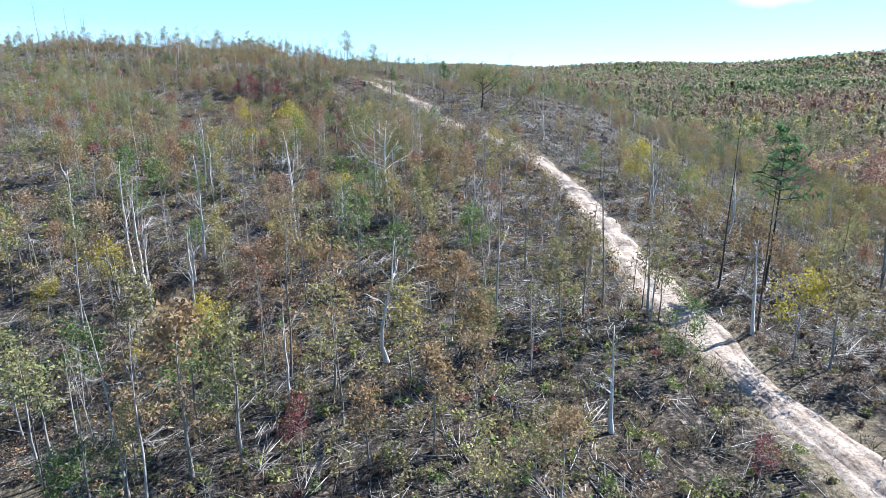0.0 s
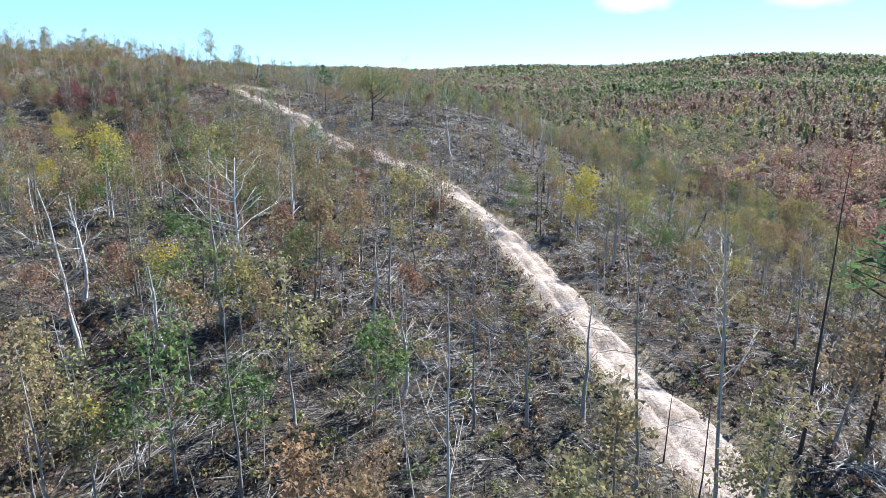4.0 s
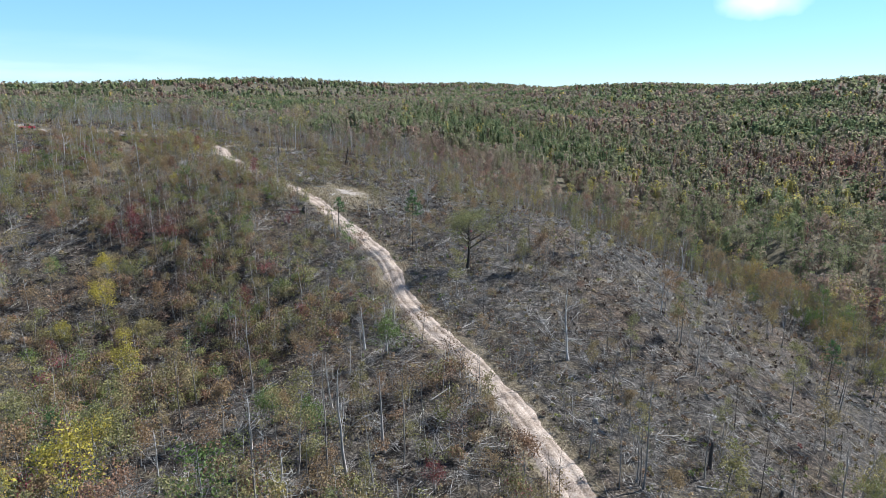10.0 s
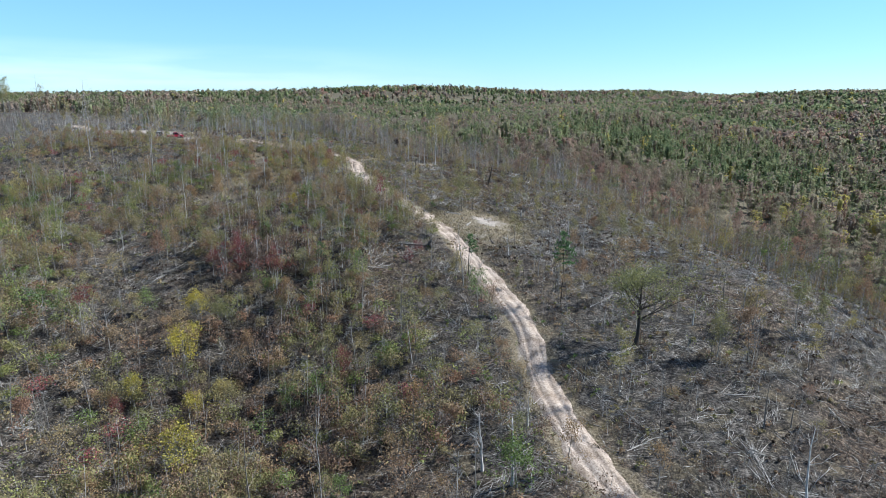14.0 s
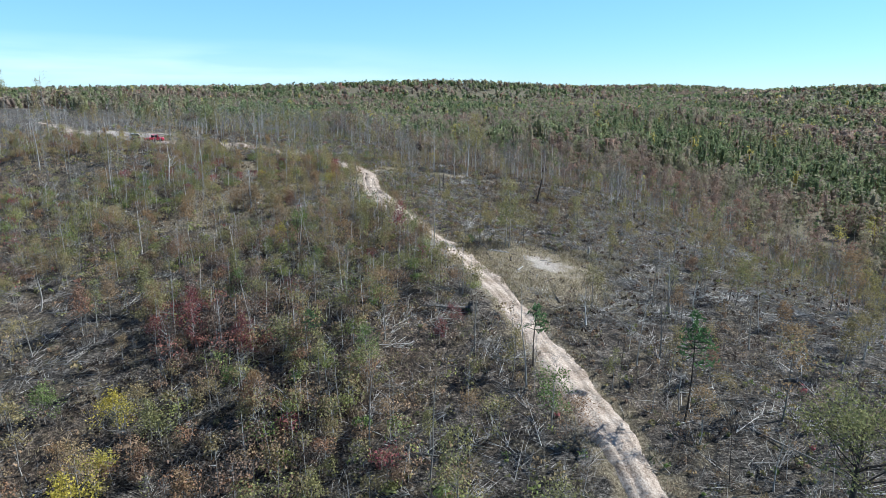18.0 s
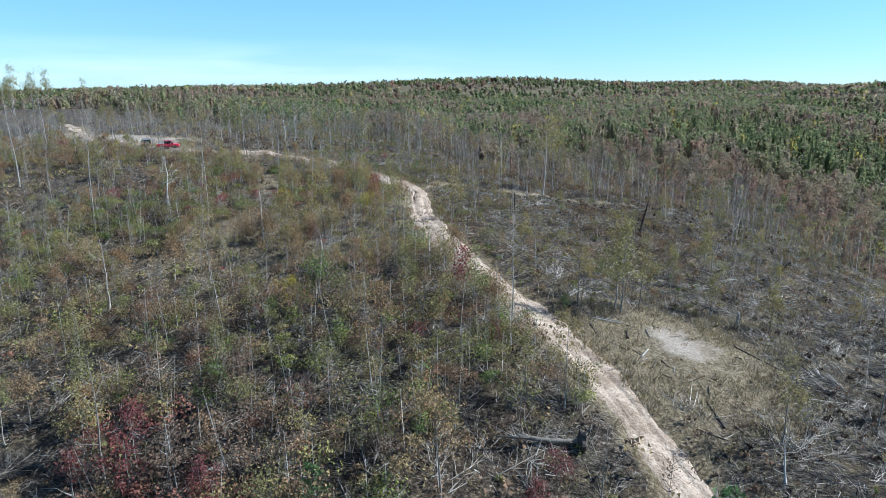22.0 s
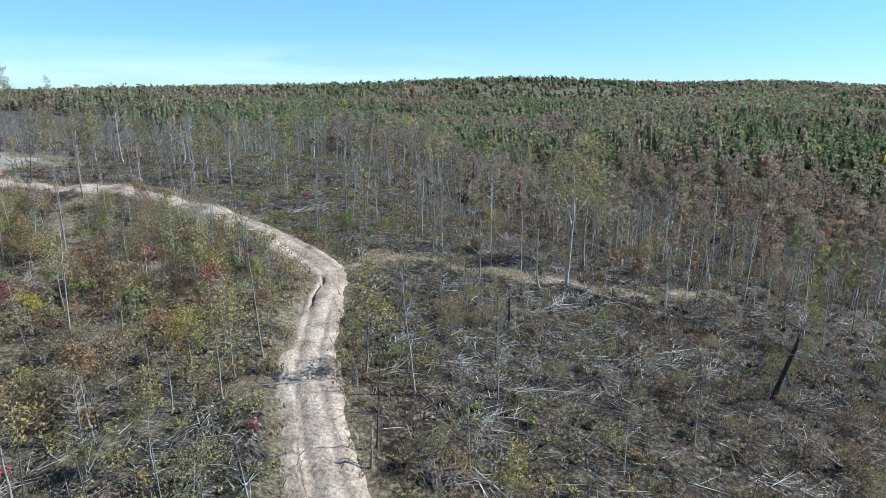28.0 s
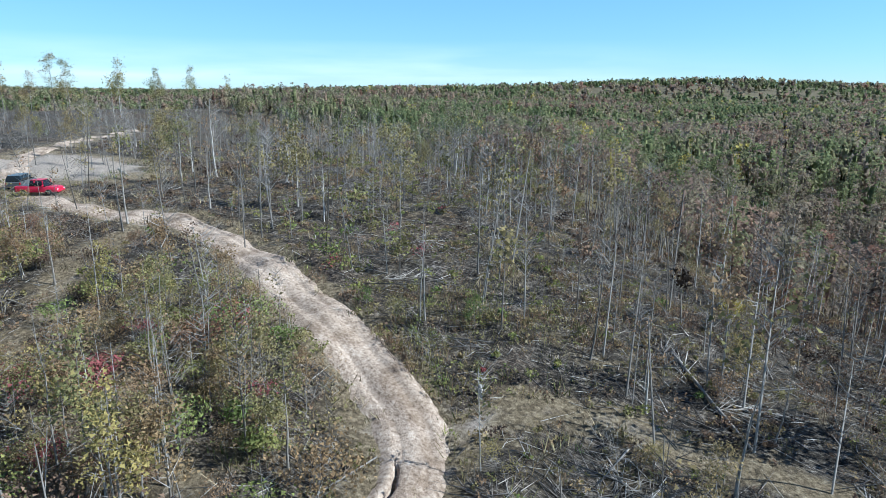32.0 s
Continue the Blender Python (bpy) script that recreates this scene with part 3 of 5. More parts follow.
MODELS = {
    "bare": [leafy(100 + i, name, label, h, 0.085, 15, 0, 0, BARK, None, 0.22, 0.35) for i, (h, name, label) in enumerate(((8, "bare_tree", "thin grey leafless tree still standing on the cut slope"), (9.5, "bare_tree", "thin grey leafless tree still standing on the cut slope"), (11, "leafless_tree", "tall thin grey leafless tree still upright"), (7, "leafless_tree", "short thin grey leafless tree still upright")))],
    "pole": [leafy(120 + i, "standing_pole", "slender dark tree with a bare stem and few twigs", h, 0.052, 7, 0, 0, DARK_BARK, None, 0.1, 0.6, lean=0.025) for i, h in enumerate((6, 8, 7))],
    "pale": [leafy(140 + i, "dead_tree", "crooked pale-barked dead tree with broken limbs", h, 0.15, 9, 0, 0, PALE_BARK, None, 0.32, 0.35, lean=0.09) for i, h in enumerate((7, 9, 6))],
    "thin_olive": [leafy(160 + i, name, label, h, 0.075, 14, 420, 0.27, BARK, OLIVE, 0.2, 0.3, 0.28) for i, (h, name, label) in enumerate(((7, "tree", "thin young tree with sparse olive autumn leaves"), (8.5, "slender_tree", "tall slender tree with sparse olive autumn leaves"), (6, "young_tree", "short thin tree with sparse olive autumn leaves")))],
    "thin_brown": [leafy(180 + i, "oak_tree", "thin young oak with dry brown leaves", h, 0.08, 15, 480, 0.27, BARK, BROWN, 0.24, 0.25, 0.3) for i, h in enumerate((6, 7.5, 5))],
    "yellow": [leafy(200 + i, "yellow_tree", "small broad tree with bright yellow autumn leaves", h, 0.07, 20, 640, 0.25, BARK, YELLOW, 0.42, 0.25, 0.32) for i, h in enumerate((5.5, 4.2))],
    "broad": [leafy(210 + i, "broad_tree", "round-crowned tree with golden-olive autumn leaves on the lower slope", h, 0.12, 30, 800, 0.33, BARK, GOLD, 0.44, 0.28, 0.3, 0.05, 0.5) for i, h in enumerate((8, 6.5, 9.5))],
    "green": [leafy(220 + i, "green_tree", "leafy green young tree among the slash", h, 0.07, 15, 520, 0.28, BARK, GREEN, 0.3, 0.2, 0.3) for i, h in enumerate((5, 6.5))],
    "red": [leafy(240 + i, "red_tree", "small tree with dark red autumn leaves", h, 0.06, 14, 480, 0.26, BARK, RED, 0.34, 0.2, 0.3) for i, h in enumerate((4.5, 5.5))],
    "bush_brown": [leafy(260 + i, "shrub", "waist-high to head-high brown autumn shrub", h, 0.04, 16, 420, 0.22, BARK, BROWN, 0.55, 0.05, 0.3, 0.08) for i, h in enumerate((2.6, 3.4, 2.0))],
    "bush_olive": [leafy(280 + i, "olive_shrub", "dense olive-green shrub on the slope", h, 0.04, 16, 460, 0.22, BARK, OLIVE, 0.55, 0.05, 0.3, 0.08) for i, h in enumerate((2.4, 3.2))],
    "bush_bare": [leafy(300 + i, "bare_shrub", "leafless grey twiggy shrub", h, 0.035, 26, 0, 0, BARK, None, 0.6, 0.05, 0.3, 0.08) for i, h in enumerate((2.5, 3.4))],
    "oak": [leafy(330, "oak_tree", "large spreading oak", 9.5, 0.34, 36, 2300, 0.34, DARK_BARK, OLIVE, 0.85, 0.28, 0.5, 0.07, 0.7)],
    "white": [leafy(342, "dead_tree", "bent white-barked tree with wide forked limbs", 11, 0.2, 17, 0, 0, WHITE_BARK, None, 0.55, 0.36, lean=0.10, up=0.5),
              leafy(345, "tree", "tall white-barked tree with spreading limbs and thin green leaves", 11.5, 0.13, 22, 620, 0.26, PALE_BARK, OLIVE, 0.3, 0.4, 0.35, lean=0.06, up=0.9)],
    "pine": [pine(320 + i, h, "small green pine with a bare lower stem") for i, h in enumerate((6.5, 5))],
}
groups = {"bare": "bare standing trees", "pole": "dark standing poles", "pale": "pale dead trees", "thin_olive": "thin olive trees", "thin_brown": "thin brown oaks",
          "bush_brown": "brown shrubs", "bush_olive": "olive shrubs", "bush_bare": "bare shrubs", "yellow": "yellow trees", "green": "green young trees", "red": "red trees", "broad": "round-crowned trees", "pine": "small pines", "oak": "", "white": ""}
used = set()


def put(kind, x, y, size=1.0, turn=None, model=None, label="", sink=0.0, tilt=0.0, group=""):
    src = MODELS[kind][int(rng.integers(len(MODELS[kind]))) if model is None else model]
    z = float(height(x, y)[0]) - sink
    az = rng.uniform(0, 360) if turn is None else turn
    m = pose(x, y, z, tilt * math.cos(az), tilt * math.sin(az), az)
    k = size / src.scale[0] if src.name in used else size
    m = m @ Matrix.Diagonal((k, k, k, 1))
    if src.name in used:
        ob = copy_thing(src, m)
    else:
        ob = src
        ob.matrix_basis = m
        used.add(src.name)
    return tagged(ob, label, group=group or groups[kind])


# landmarks, by their place on the land
put("oak", 10.7, 174, 1.0, 20, 0, "large spreading oak with thinning olive-yellow leaves")
put("thin_olive", 27, 182, 1.2, 70, 0, "tall tree with thin olive crown beside the large oak")
put("white", -41.6, 269.2, 1.25, 40, 1, "tall forked pale-barked tree with thin leaves beside the skid trail")
put("thin_olive", -41.0, 276.5, 2.1, 10, 0, "tall slender tree with sparse olive leaves beside a pale trunk")
put("thin_olive", -24.4, 222.6, 1.3, 10, 1, "twin-stemmed tree with thin leaves in the log landing")
put("thin_olive", -23.7, 222.3, 1.4, 160, 0, "twin-stemmed tree with thin leaves in the log landing")
for x, y, size, model in ((15.2, 114.2, 1.3, 0), (16.2, 113.2, 1.1, 1), (9.9, 135.4, 0.85, 2), (17.5, 53.3, 0.8, 1), (24.7, 52.1, 2.0, 1), (24.8, 44.8, 2.0, 2), (24.7, 96, 1.5, 0), (25.4, 96.3, 1.3, 2), (-6.2, 188, 1.0, 1), (-45.7, 255.5, 0.85, 1), (-37.1, 270.2, 0.85, 0)):
    put("pole", x, y, size, None, model, "dark bare pole standing among the slash", group="dark standing poles")
for x, y, size in ((-39, 144, 1.3), (-32, 125, 1.25), (-53.3, 166.6, 1.15), (-54.7, 156, 0.8), (-55.2, 172, 1.0), (30.6, 97.8, 1.2), (-20.5, 72.2, 0.6), (-14.7, 63.1, 0.8), (-24.9, 46.6, 0.8), (-57.2, 209, 0.7), (-54.6, 284.6, 0.6), (-20.1, 49.2, 0.9)):
    put("yellow", x, y, size, group="yellow trees")
put("yellow", 113, 219.5, 2.3, 90, 1, "broad yellow tree at the edge of the woods")
put("yellow", 115.7, 223, 2.5, 0, 0, "broad yellow tree at the edge of the woods")
put("yellow", 110, 216, 2.2, 0, 1, "broad yellow tree at the edge of the woods")
for x, y, size, model in ((-59.4, 206, 0.62, 0), (-26.8, 191.8, 0.55, 1), (-59.8, 186.5, 1.0, 0), (-54.7, 153, 0.6, 1), (-47.7, 184, 0.8, 0), (-8.4, 32.1, 0.9, 0), (17.1, 28.6, 0.55, 1), (-34, 208, 0.55, 1)):
    put("red", x, y, size, None, model, group="red trees")
for x, y, size in ((-58.3, 207.4, 0.6), (-55.4, 209.2, 0.65), (-27, 233.3, 0.4), (-29.4, 219.4, 0.4), (-12.5, 181.6, 1.0), (-47.4, 180, 0.7), (-32.6, 158, 0.8), (-7.4, 104, 1.25), (40.9, 93.7, 0.8), (58.6, 123, 0.7), (-15.3, 131, 0.75), (-10.4, 129.4, 0.8), (3.1, 43, 0.9), (-67.6, 270.6, 0.4), (-75.5, 268.4, 0.35)):
    put("green", x, y, size, group="green young trees")
put("pine", 0, 184.8, 1.75, 0, 0)
put("pine", -15.4, 189.5, 1.5, 30, 1)
put("pine", 28.7, 52, 2.3, 30, 0)
put("pine", 69.4, 155.7, 1.5, 60, 0)
for x, y, size in ((-15, 31.8, 1.8), (-0.5, 31.5, 1.15), (-4.3, 31, 1.0), (2, 33, 0.9), (-19, 33, 1.2), (-43.2, 178, 0.8), (-52.7, 215.7, 0.8), (-63.6, 188.7, 0.8), (-37, 216.3, 0.65), (-57, 219, 0.7), (-15.9, 116.3, 0.7), (-62.1, 180.8, 0.55), (-77.5, 259.0, 0.4), (-39.5, 209, 0.7)):
    put("thin_brown", x, y, size, group="thin brown oaks")
for x, y, size in ((-25.7, 34, 1.5), (-14.7, 104.2, 1.3), (-24.9, 46.6, 1.6), (-12.5, 33.5, 1.6), (-31, 40, 1.3), (17.1, 45.6, 1.1), (37.6, 56.2, 0.9), (-40.4, 66.5, 0.9), (-52.7, 173.6, 0.8), (-43.3, 219.6, 0.95), (72.5, 157.6, 1.1), (107, 270, 1.3), (-84.8, 258.9, 0.5), (2.8, 40, 0.9), (-46, 215, 0.9), (-18, 40, 1.2), (-30, 203, 1.0)):
    put("thin_olive", x, y, size, group="thin olive trees")
for x, y, size in ((-175, 293, 1.5), (-169, 304, 1.4), (-188, 287, 1.4), (-308, 363, 3.1), (-313, 366, 2.7), (-389, 444, 3.4), (-337, 394, 2.7), (-341, 398, 2.4), (-378, 460, 2.8), (-326, 345, 2.8), (-320, 349, 2.5), (-331, 352, 2.4), (-313, 323, 2.8), (-306, 330, 2.4),
                   (-113, 274, 1.3), (-121, 281, 1.4), (-136, 289, 1.3), (-98, 281, 1.5), (-152, 296, 1.4), (-86, 284, 1.2), (-128, 296, 1.2), (-163, 285, 1.3)):
    put("thin_olive", x, y, size, None, None, "tall slender tree with a small leafy top", group="tall plateau trees")
put("white", -7.5, 83.6, 1.0, 30, 0)
put("white", -4.1, 86.1, 1.0, 200, 1)
for kind, x, y, size in (("thin_olive", -27.2, 119.5, 1.4), ("green", -15, 109.3, 1.6), ("thin_olive", -10.2, 103.9, 1.5), ("yellow", -26.8, 110.4, 1.6), ("thin_olive", -26.8, 132.6, 1.3), ("green", -24.2, 102.1, 1.3), ("yellow", 30.7, 97.6, 1.5),
                         ("yellow", 82.7, 131.3, 1.4), ("thin_olive", 100.2, 135.9, 1.5), ("thin_olive", 61, 121.2, 1.3), ("thin_olive", 73.4, 116, 1.2), ("green", 39.9, 93.3, 0.7), ("yellow", -18.7, 46.9, 1.1), ("yellow", -31.7, 122.6, 1.3),
                         ("green", -8.7, 126.1, 0.9), ("green", -15.3, 129.3, 1.0), ("thin_olive", 93.8, 237, 1.5), ("yellow", 123.9, 234.7, 1.9), ("yellow", -51.2, 162.4, 1.3), ("yellow", -43.9, 154.3, 0.9), ("thin_brown", -52.6, 164.1, 1.2)):
    put(kind, x, y, size)
for x, y, size, model in ((-68.2, 247.0, 0.75, 2), (-120.7, 285.9, 1.15, 1), (-112.6, 291.0, 1.0, 0), (-55.5, 270.1, 0.6, 2), (-26.5, 159.3, 0.5, 2), (-82.5, 208.2, 1.0, 1), (-84, 189.7, 0.9, 0)):
    put("pale", x, y, size, None, model, group="pale dead trees")
for x, y, size, model in ((-104.4, 265.2, 1.1, 0), (-84.3, 247.6, 1.1, 2), (-96.4, 256.0, 0.9, 1), (-72.2, 249.0, 0.6, 3), (-71.5, 251.5, 0.75, 1), (-79.6, 258.6, 0.6, 0), (4.1, 45.6, 1.3, 2), (-23.7, 72, 1.1, 1), (-120, 215, 1.7, 2), (-128, 232, 1.8, 1), (-104, 226, 1.6, 2), (-150, 240, 1.8, 2), (-146, 252, 1.9, 1), (-88, 233, 1.4, 2), (-108.1, 256.9, 0.9, 0), (-71.3, 250.7, 0.75, 2), (-106.0, 266.5, 1.15, 2), (-126.5, 262.0, 1.0, 1)):
    put("bare", x, y, size, None, model, group="bare standing trees")

for kind, x, y, size in (("broad", 79.2, 170.7, 0.9), ("broad", 69.5, 129.5, 1.1), ("broad", 75.5, 125.2, 1.0), ("broad", 96, 140.6, 1.1), ("broad", 91, 131.6, 1.0), ("broad", 82.1, 161.6, 0.9), ("broad", 74.7, 109.1, 0.8), ("broad", 108, 187, 1.1), ("broad", 110, 173, 1.0),
                         ("green", 84.9, 186, 1.35), ("green", 89.7, 182.2, 1.45), ("green", 86, 203.6, 1.3), ("green", 93, 196, 1.5), ("green", 95, 190, 1.4), ("green", 90, 191, 1.25), ("red", -57.6, 187.6, 1.25), ("red", -55.2, 184.8, 1.05), ("red", -60.2, 184, 1.0),
                         ("red", -49.3, 185.5, 0.85), ("red", -25.6, 194.2, 0.7), ("bush_brown", -8.5, 101, 1.3), ("bush_olive", 5.1, 28.8, 1.2), ("bush_olive", 7.7, 30.8, 1.0)):
    put(kind, x, y, size)

# standing trees left on the cut slope, thinner near the start, close together on the plateau
def scatter(n, x0, x1, y0, y1, kinds, weights, sizes, keep):
    done, tries = 0, 0
    while done < n and tries < n * 30:
        tries += 1
        x, y = rng.uniform(x0, x1), rng.uniform(y0, y1)
        xa, ya = np.array([x]), np.array([y])
        if track_distance(xa, ya)[0] < 2.8 or side_distance(xa, ya)[0] < 2.0 or woods(xa, ya)[0] > 0:
            continue
        if math.hypot(x + 17, y - 216) < 11 or math.hypot((x + 149) * 0.6, y - 277) < 14 or not keep(x, y):
            continue
        k = str(rng.choice(kinds, p=np.array(weights) / sum(weights)))
        put(k, x, y, rng.uniform(*sizes), tilt=rng.uniform(0, 6), group=groups[k])
        done += 1


def beside(x, y):
    """Signed distance to the west of the track's line."""
    return np.interp(y, TRACK[:29, 1], TRACK[:29, 0]) - x


scatter(300, -75, 95, 24, 125, ["bare", "pole", "pale", "thin_olive", "thin_brown", "yellow", "green"], [8, 2, 3, 3.5, 2, 0.5, 0.5], (0.75, 1.5), lambda x, y: True)
scatter(55, -62, 0, 62, 128, ["thin_olive", "yellow", "green", "thin_brown", "pale"], [6, 1.5, 2.5, 3, 1.5], (0.8, 1.35), lambda x, y: beside(x, y) > 14)
scatter(105, -62, -6, 228, 300, ["bush_brown", "bush_olive", "bush_bare"], [4, 5, 3], (0.4, 0.85), lambda x, y: beside(x, y) < 0 or y > 268)
scatter(70, -45, 12, 24, 108, ["thin_olive", "thin_brown", "green", "yellow", "pale", "bush_olive", "bush_brown"], [5, 3, 2, 1, 2, 3, 3], (0.9, 1.5), lambda x, y: beside(x, y) > 6)
scatter(240, -70, 112, 110, 245, ["bare", "pole", "pale", "thin_olive", "thin_brown"], [5, 2, 1.5, 5, 2], (0.6, 1.3), lambda x, y: beside(x, y) < 0)
scatter(220, -130, 15, 100, 250, ["bare", "thin_olive", "thin_brown", "green", "red", "pale", "pine"], [4, 5, 5, 1, 0.25, 1, 0.2], (0.7, 1.25), lambda x, y: beside(x, y) > 0)
scatter(230, -110, 60, 110, 255, ["bush_brown", "bush_olive", "bush_bare", "red"], [5, 5, 3, 0.08], (0.8, 1.5), lambda x, y: beside(x, y) > 0)
scatter(230, -190, 0, 245, 355, ["bare", "pole", "pale", "thin_olive"], [7, 1.5, 1, 2], (0.5, 1.0), lambda x, y: y > 268 or x < -110 or x > -52)
scatter(130, -60, 105, 60, 262, ["bush_brown", "bush_olive", "bush_bare"], [4, 4, 5], (0.5, 1.1), lambda x, y: beside(x, y) < 0)
scatter(26, -86, -56, 222, 250, ["thin_olive", "yellow", "thin_brown"], [4, 1, 2], (0.7, 1.05), lambda x, y: beside(x, y) > 4)
scatter(90, -120, -64, 225, 268, ["bush_brown", "bush_olive", "bush_bare"], [4, 3, 5], (0.5, 0.95), lambda x, y: y < 262 or x > -90)

scatter(46, -101, -64, 244, 262, ["thin_olive", "thin_brown", "bare", "bush_olive", "bush_brown"], [4, 4, 2, 2, 2], (0.6, 0.85), lambda x, y: track_distance(np.array([x]), np.array([y]))[0] > 4.5)
scatter(40, -165, -110, 250, 263, ["bush_brown", "bush_olive", "bush_bare", "bare"], [4, 3, 3, 2], (0.5, 0.8), lambda x, y: abs((x + 127) * 0.679 + (y - 266) * 0.735) > 5)
scatter(120, -162, -70, 246, 266, ["bush_brown", "bush_olive", "bush_bare"], [4, 3, 3], (0.38, 0.55), lambda x, y: 6.5 < track_distance(np.array([x]), np.array([y]))[0] < 13.5)
scatter(80, -158, -96, 236, 256, ["thin_olive", "thin_brown", "bare", "bush_brown", "bush_olive"], [3, 3, 2, 3, 3], (0.5, 0.85), lambda x, y: abs((x + 127) * 0.679 + (y - 266) * 0.735) > 6 and abs((x + 127) * 0.753 + (y - 266) * 0.659) > 6)

scatter(42, 58, 118, 96, 262, ["broad", "thin_brown", "green"], [7, 2, 1], (0.75, 1.25), lambda x, y: x > 84 - 0.06 * (y - 96) + 10 * math.sin(y * 0.09))
scatter(14, 30, 75, 80, 135, ["broad", "thin_olive"], [2, 1], (0.6, 0.95), lambda x, y: True)

# ---- single things on the slope ----


def ground_at(x, y):
    return float(height(x, y)[0])


def log_mesh(name, length, r0, r1, seed, sides=9):
    """A felled stem lying along x, with cut ends and a slight bend."""
    r = np.random.default_rng(seed)
    k = 8
    p = np.column_stack([np.linspace(0, length, k), np.cumsum(r.normal(0, 0.02 * length / k, k)), np.cumsum(r.normal(0, 0.012 * length / k, k))])
    v, f = tube(p, np.linspace(r0, r1, k) * r.uniform(0.93, 1.07, k), sides)
    cap = np.array([(0, i + 1, i) for i in range(1, sides - 1)])
    return mesh_of(name, v, np.vstack([f, cap]), flat=True)


def place_log(x, y, az, length, r0, r1, seed, mat, label, group=""):
    a = radians(az)
    x2, y2 = x + math.cos(a) * length, y + math.sin(a) * length
    z1, z2 = ground_at(x, y) + r0 * 0.7, ground_at(x2, y2) + r1 * 0.7
    ob = solid("log", log_mesh("log", length, r0, r1, seed), mat)
    ob.matrix_basis = Matrix.Translation((x, y, z1)) @ Matrix.Rotation(a, 4, "Z") @ Matrix.Rotation(-math.atan2(z2 - z1, length), 4, "Y")
    return tagged(ob, label, "log", group, "thing")


for x, y, az, ln, r0, seed, mat, label in (
        (-26.6, 219.5, 12, 3.4, 0.10, 1, PALE_BARK, "pale weathered log lying in the clearing"), (-26.0, 220.2, 4, 2.8, 0.09, 2, BARK, "pale weathered log lying in the clearing"),
        (-26.4, 218.0, -62, 2.6, 0.14, 3, DARK_BARK, "dark log lying across the clearing"), (-26.8, 222.0, -55, 1.6, 0.12, 4, DARK_BARK, "short dark log beside a tree"),
        (-22.5, 217.5, 100, 1.4, 0.17, 5, DARK_BARK, "short thick log end on bare dirt"), (-21, 214.5, 70, 1.7, 0.14, 6, PALE_BARK, "short pale log on bare dirt"),
        (-12, 222, -35, 5.5, 0.12, 7, DARK_BARK, "long dark log at the edge of the clearing"), (-14, 206, 115, 3.2, 0.13, 8, DARK_BARK, "dark broken log beside the clearing"),
        (-25.9, 148.3, 40, 5.5, 0.12, 9, PALE_BARK, "pale fallen stem lying in the slash"), (11, 49, 62, 4.2, 0.11, 10, PALE_BARK, "pale fallen stem lying in the slash"),
        (15, 62.5, 48, 3.6, 0.10, 11, PALE_BARK, "pale fallen stem lying in the slash"), (13.4, 46, 80, 4.0, 0.10, 12, PALE_BARK, "pale fallen stem lying in the slash"),
        (4, 133.5, 50, 4.2, 0.12, 13, PALE_BARK, "pale fallen stem lying in the slash"), (31, 66, -38, 8.0, 0.12, 14, BARK, "long grey fallen stem on the slope"),
        (29, 77, -30, 7.0, 0.13, 15, BARK, "long grey fallen stem on the slope"), (6.0, 185, -35, 8.5, 0.12, 16, BARK, "long grey fallen stem on the slope"),
        (-56.7, 277.9, -48, 10.0, 0.14, 17, BARK, "long fallen tree stem beside the skid trail"), (-38.6, 269.7, -20, 5.0, 0.13, 18, BARK, "grey fallen stem in a heap of slash"),
        (-40.4, 268.5, 15, 5.0, 0.12, 19, BARK, "grey fallen stem in a heap of slash"), (-64.3, 253.2, 84, 4.0, 0.08, 20, BARK, "thin fallen pole beside the track"),
        (-150, 268, 20, 6.0, 0.15, 21, PALE_BARK, "pale log at the edge of the turnaround"), (-138, 281, -15, 7.0, 0.14, 22, PALE_BARK, "pale log at the edge of the turnaround"),
        (26, 55, -58, 4.5, 0.1, 23, PALE_BARK, "pale fallen stem lying in the slash"), (43, 118, 8, 4.0, 0.13, 24, PALE_BARK, "pale fallen stem lying in the slash"),
        (33, 121.5, 0, 3.8, 0.14, 25, BARK, "grey fallen stem beside a broken snag")):
    place_log(x, y, az, ln, r0 * 0.8, r0 * 0.5, seed, mat, label, "fallen logs")


r = np.random.default_rng(41)
for i in range(26):
    away, az = r.uniform(2.5, 10), r.uniform(0, 2 * math.pi)
    dark = r.random() < 0.65
    place_log(-20.5 + away * math.cos(az), 217.5 + 0.8 * away * math.sin(az), r.uniform(0, 360), r.uniform(0.6, 2.4), r.uniform(0.03, 0.08), r.uniform(0.02, 0.05), 60 + i, DARK_BARK if dark else BARK,
              "short dark broken limb on bare ground" if dark else "short grey broken limb on bare ground", "broken limbs on the landing")


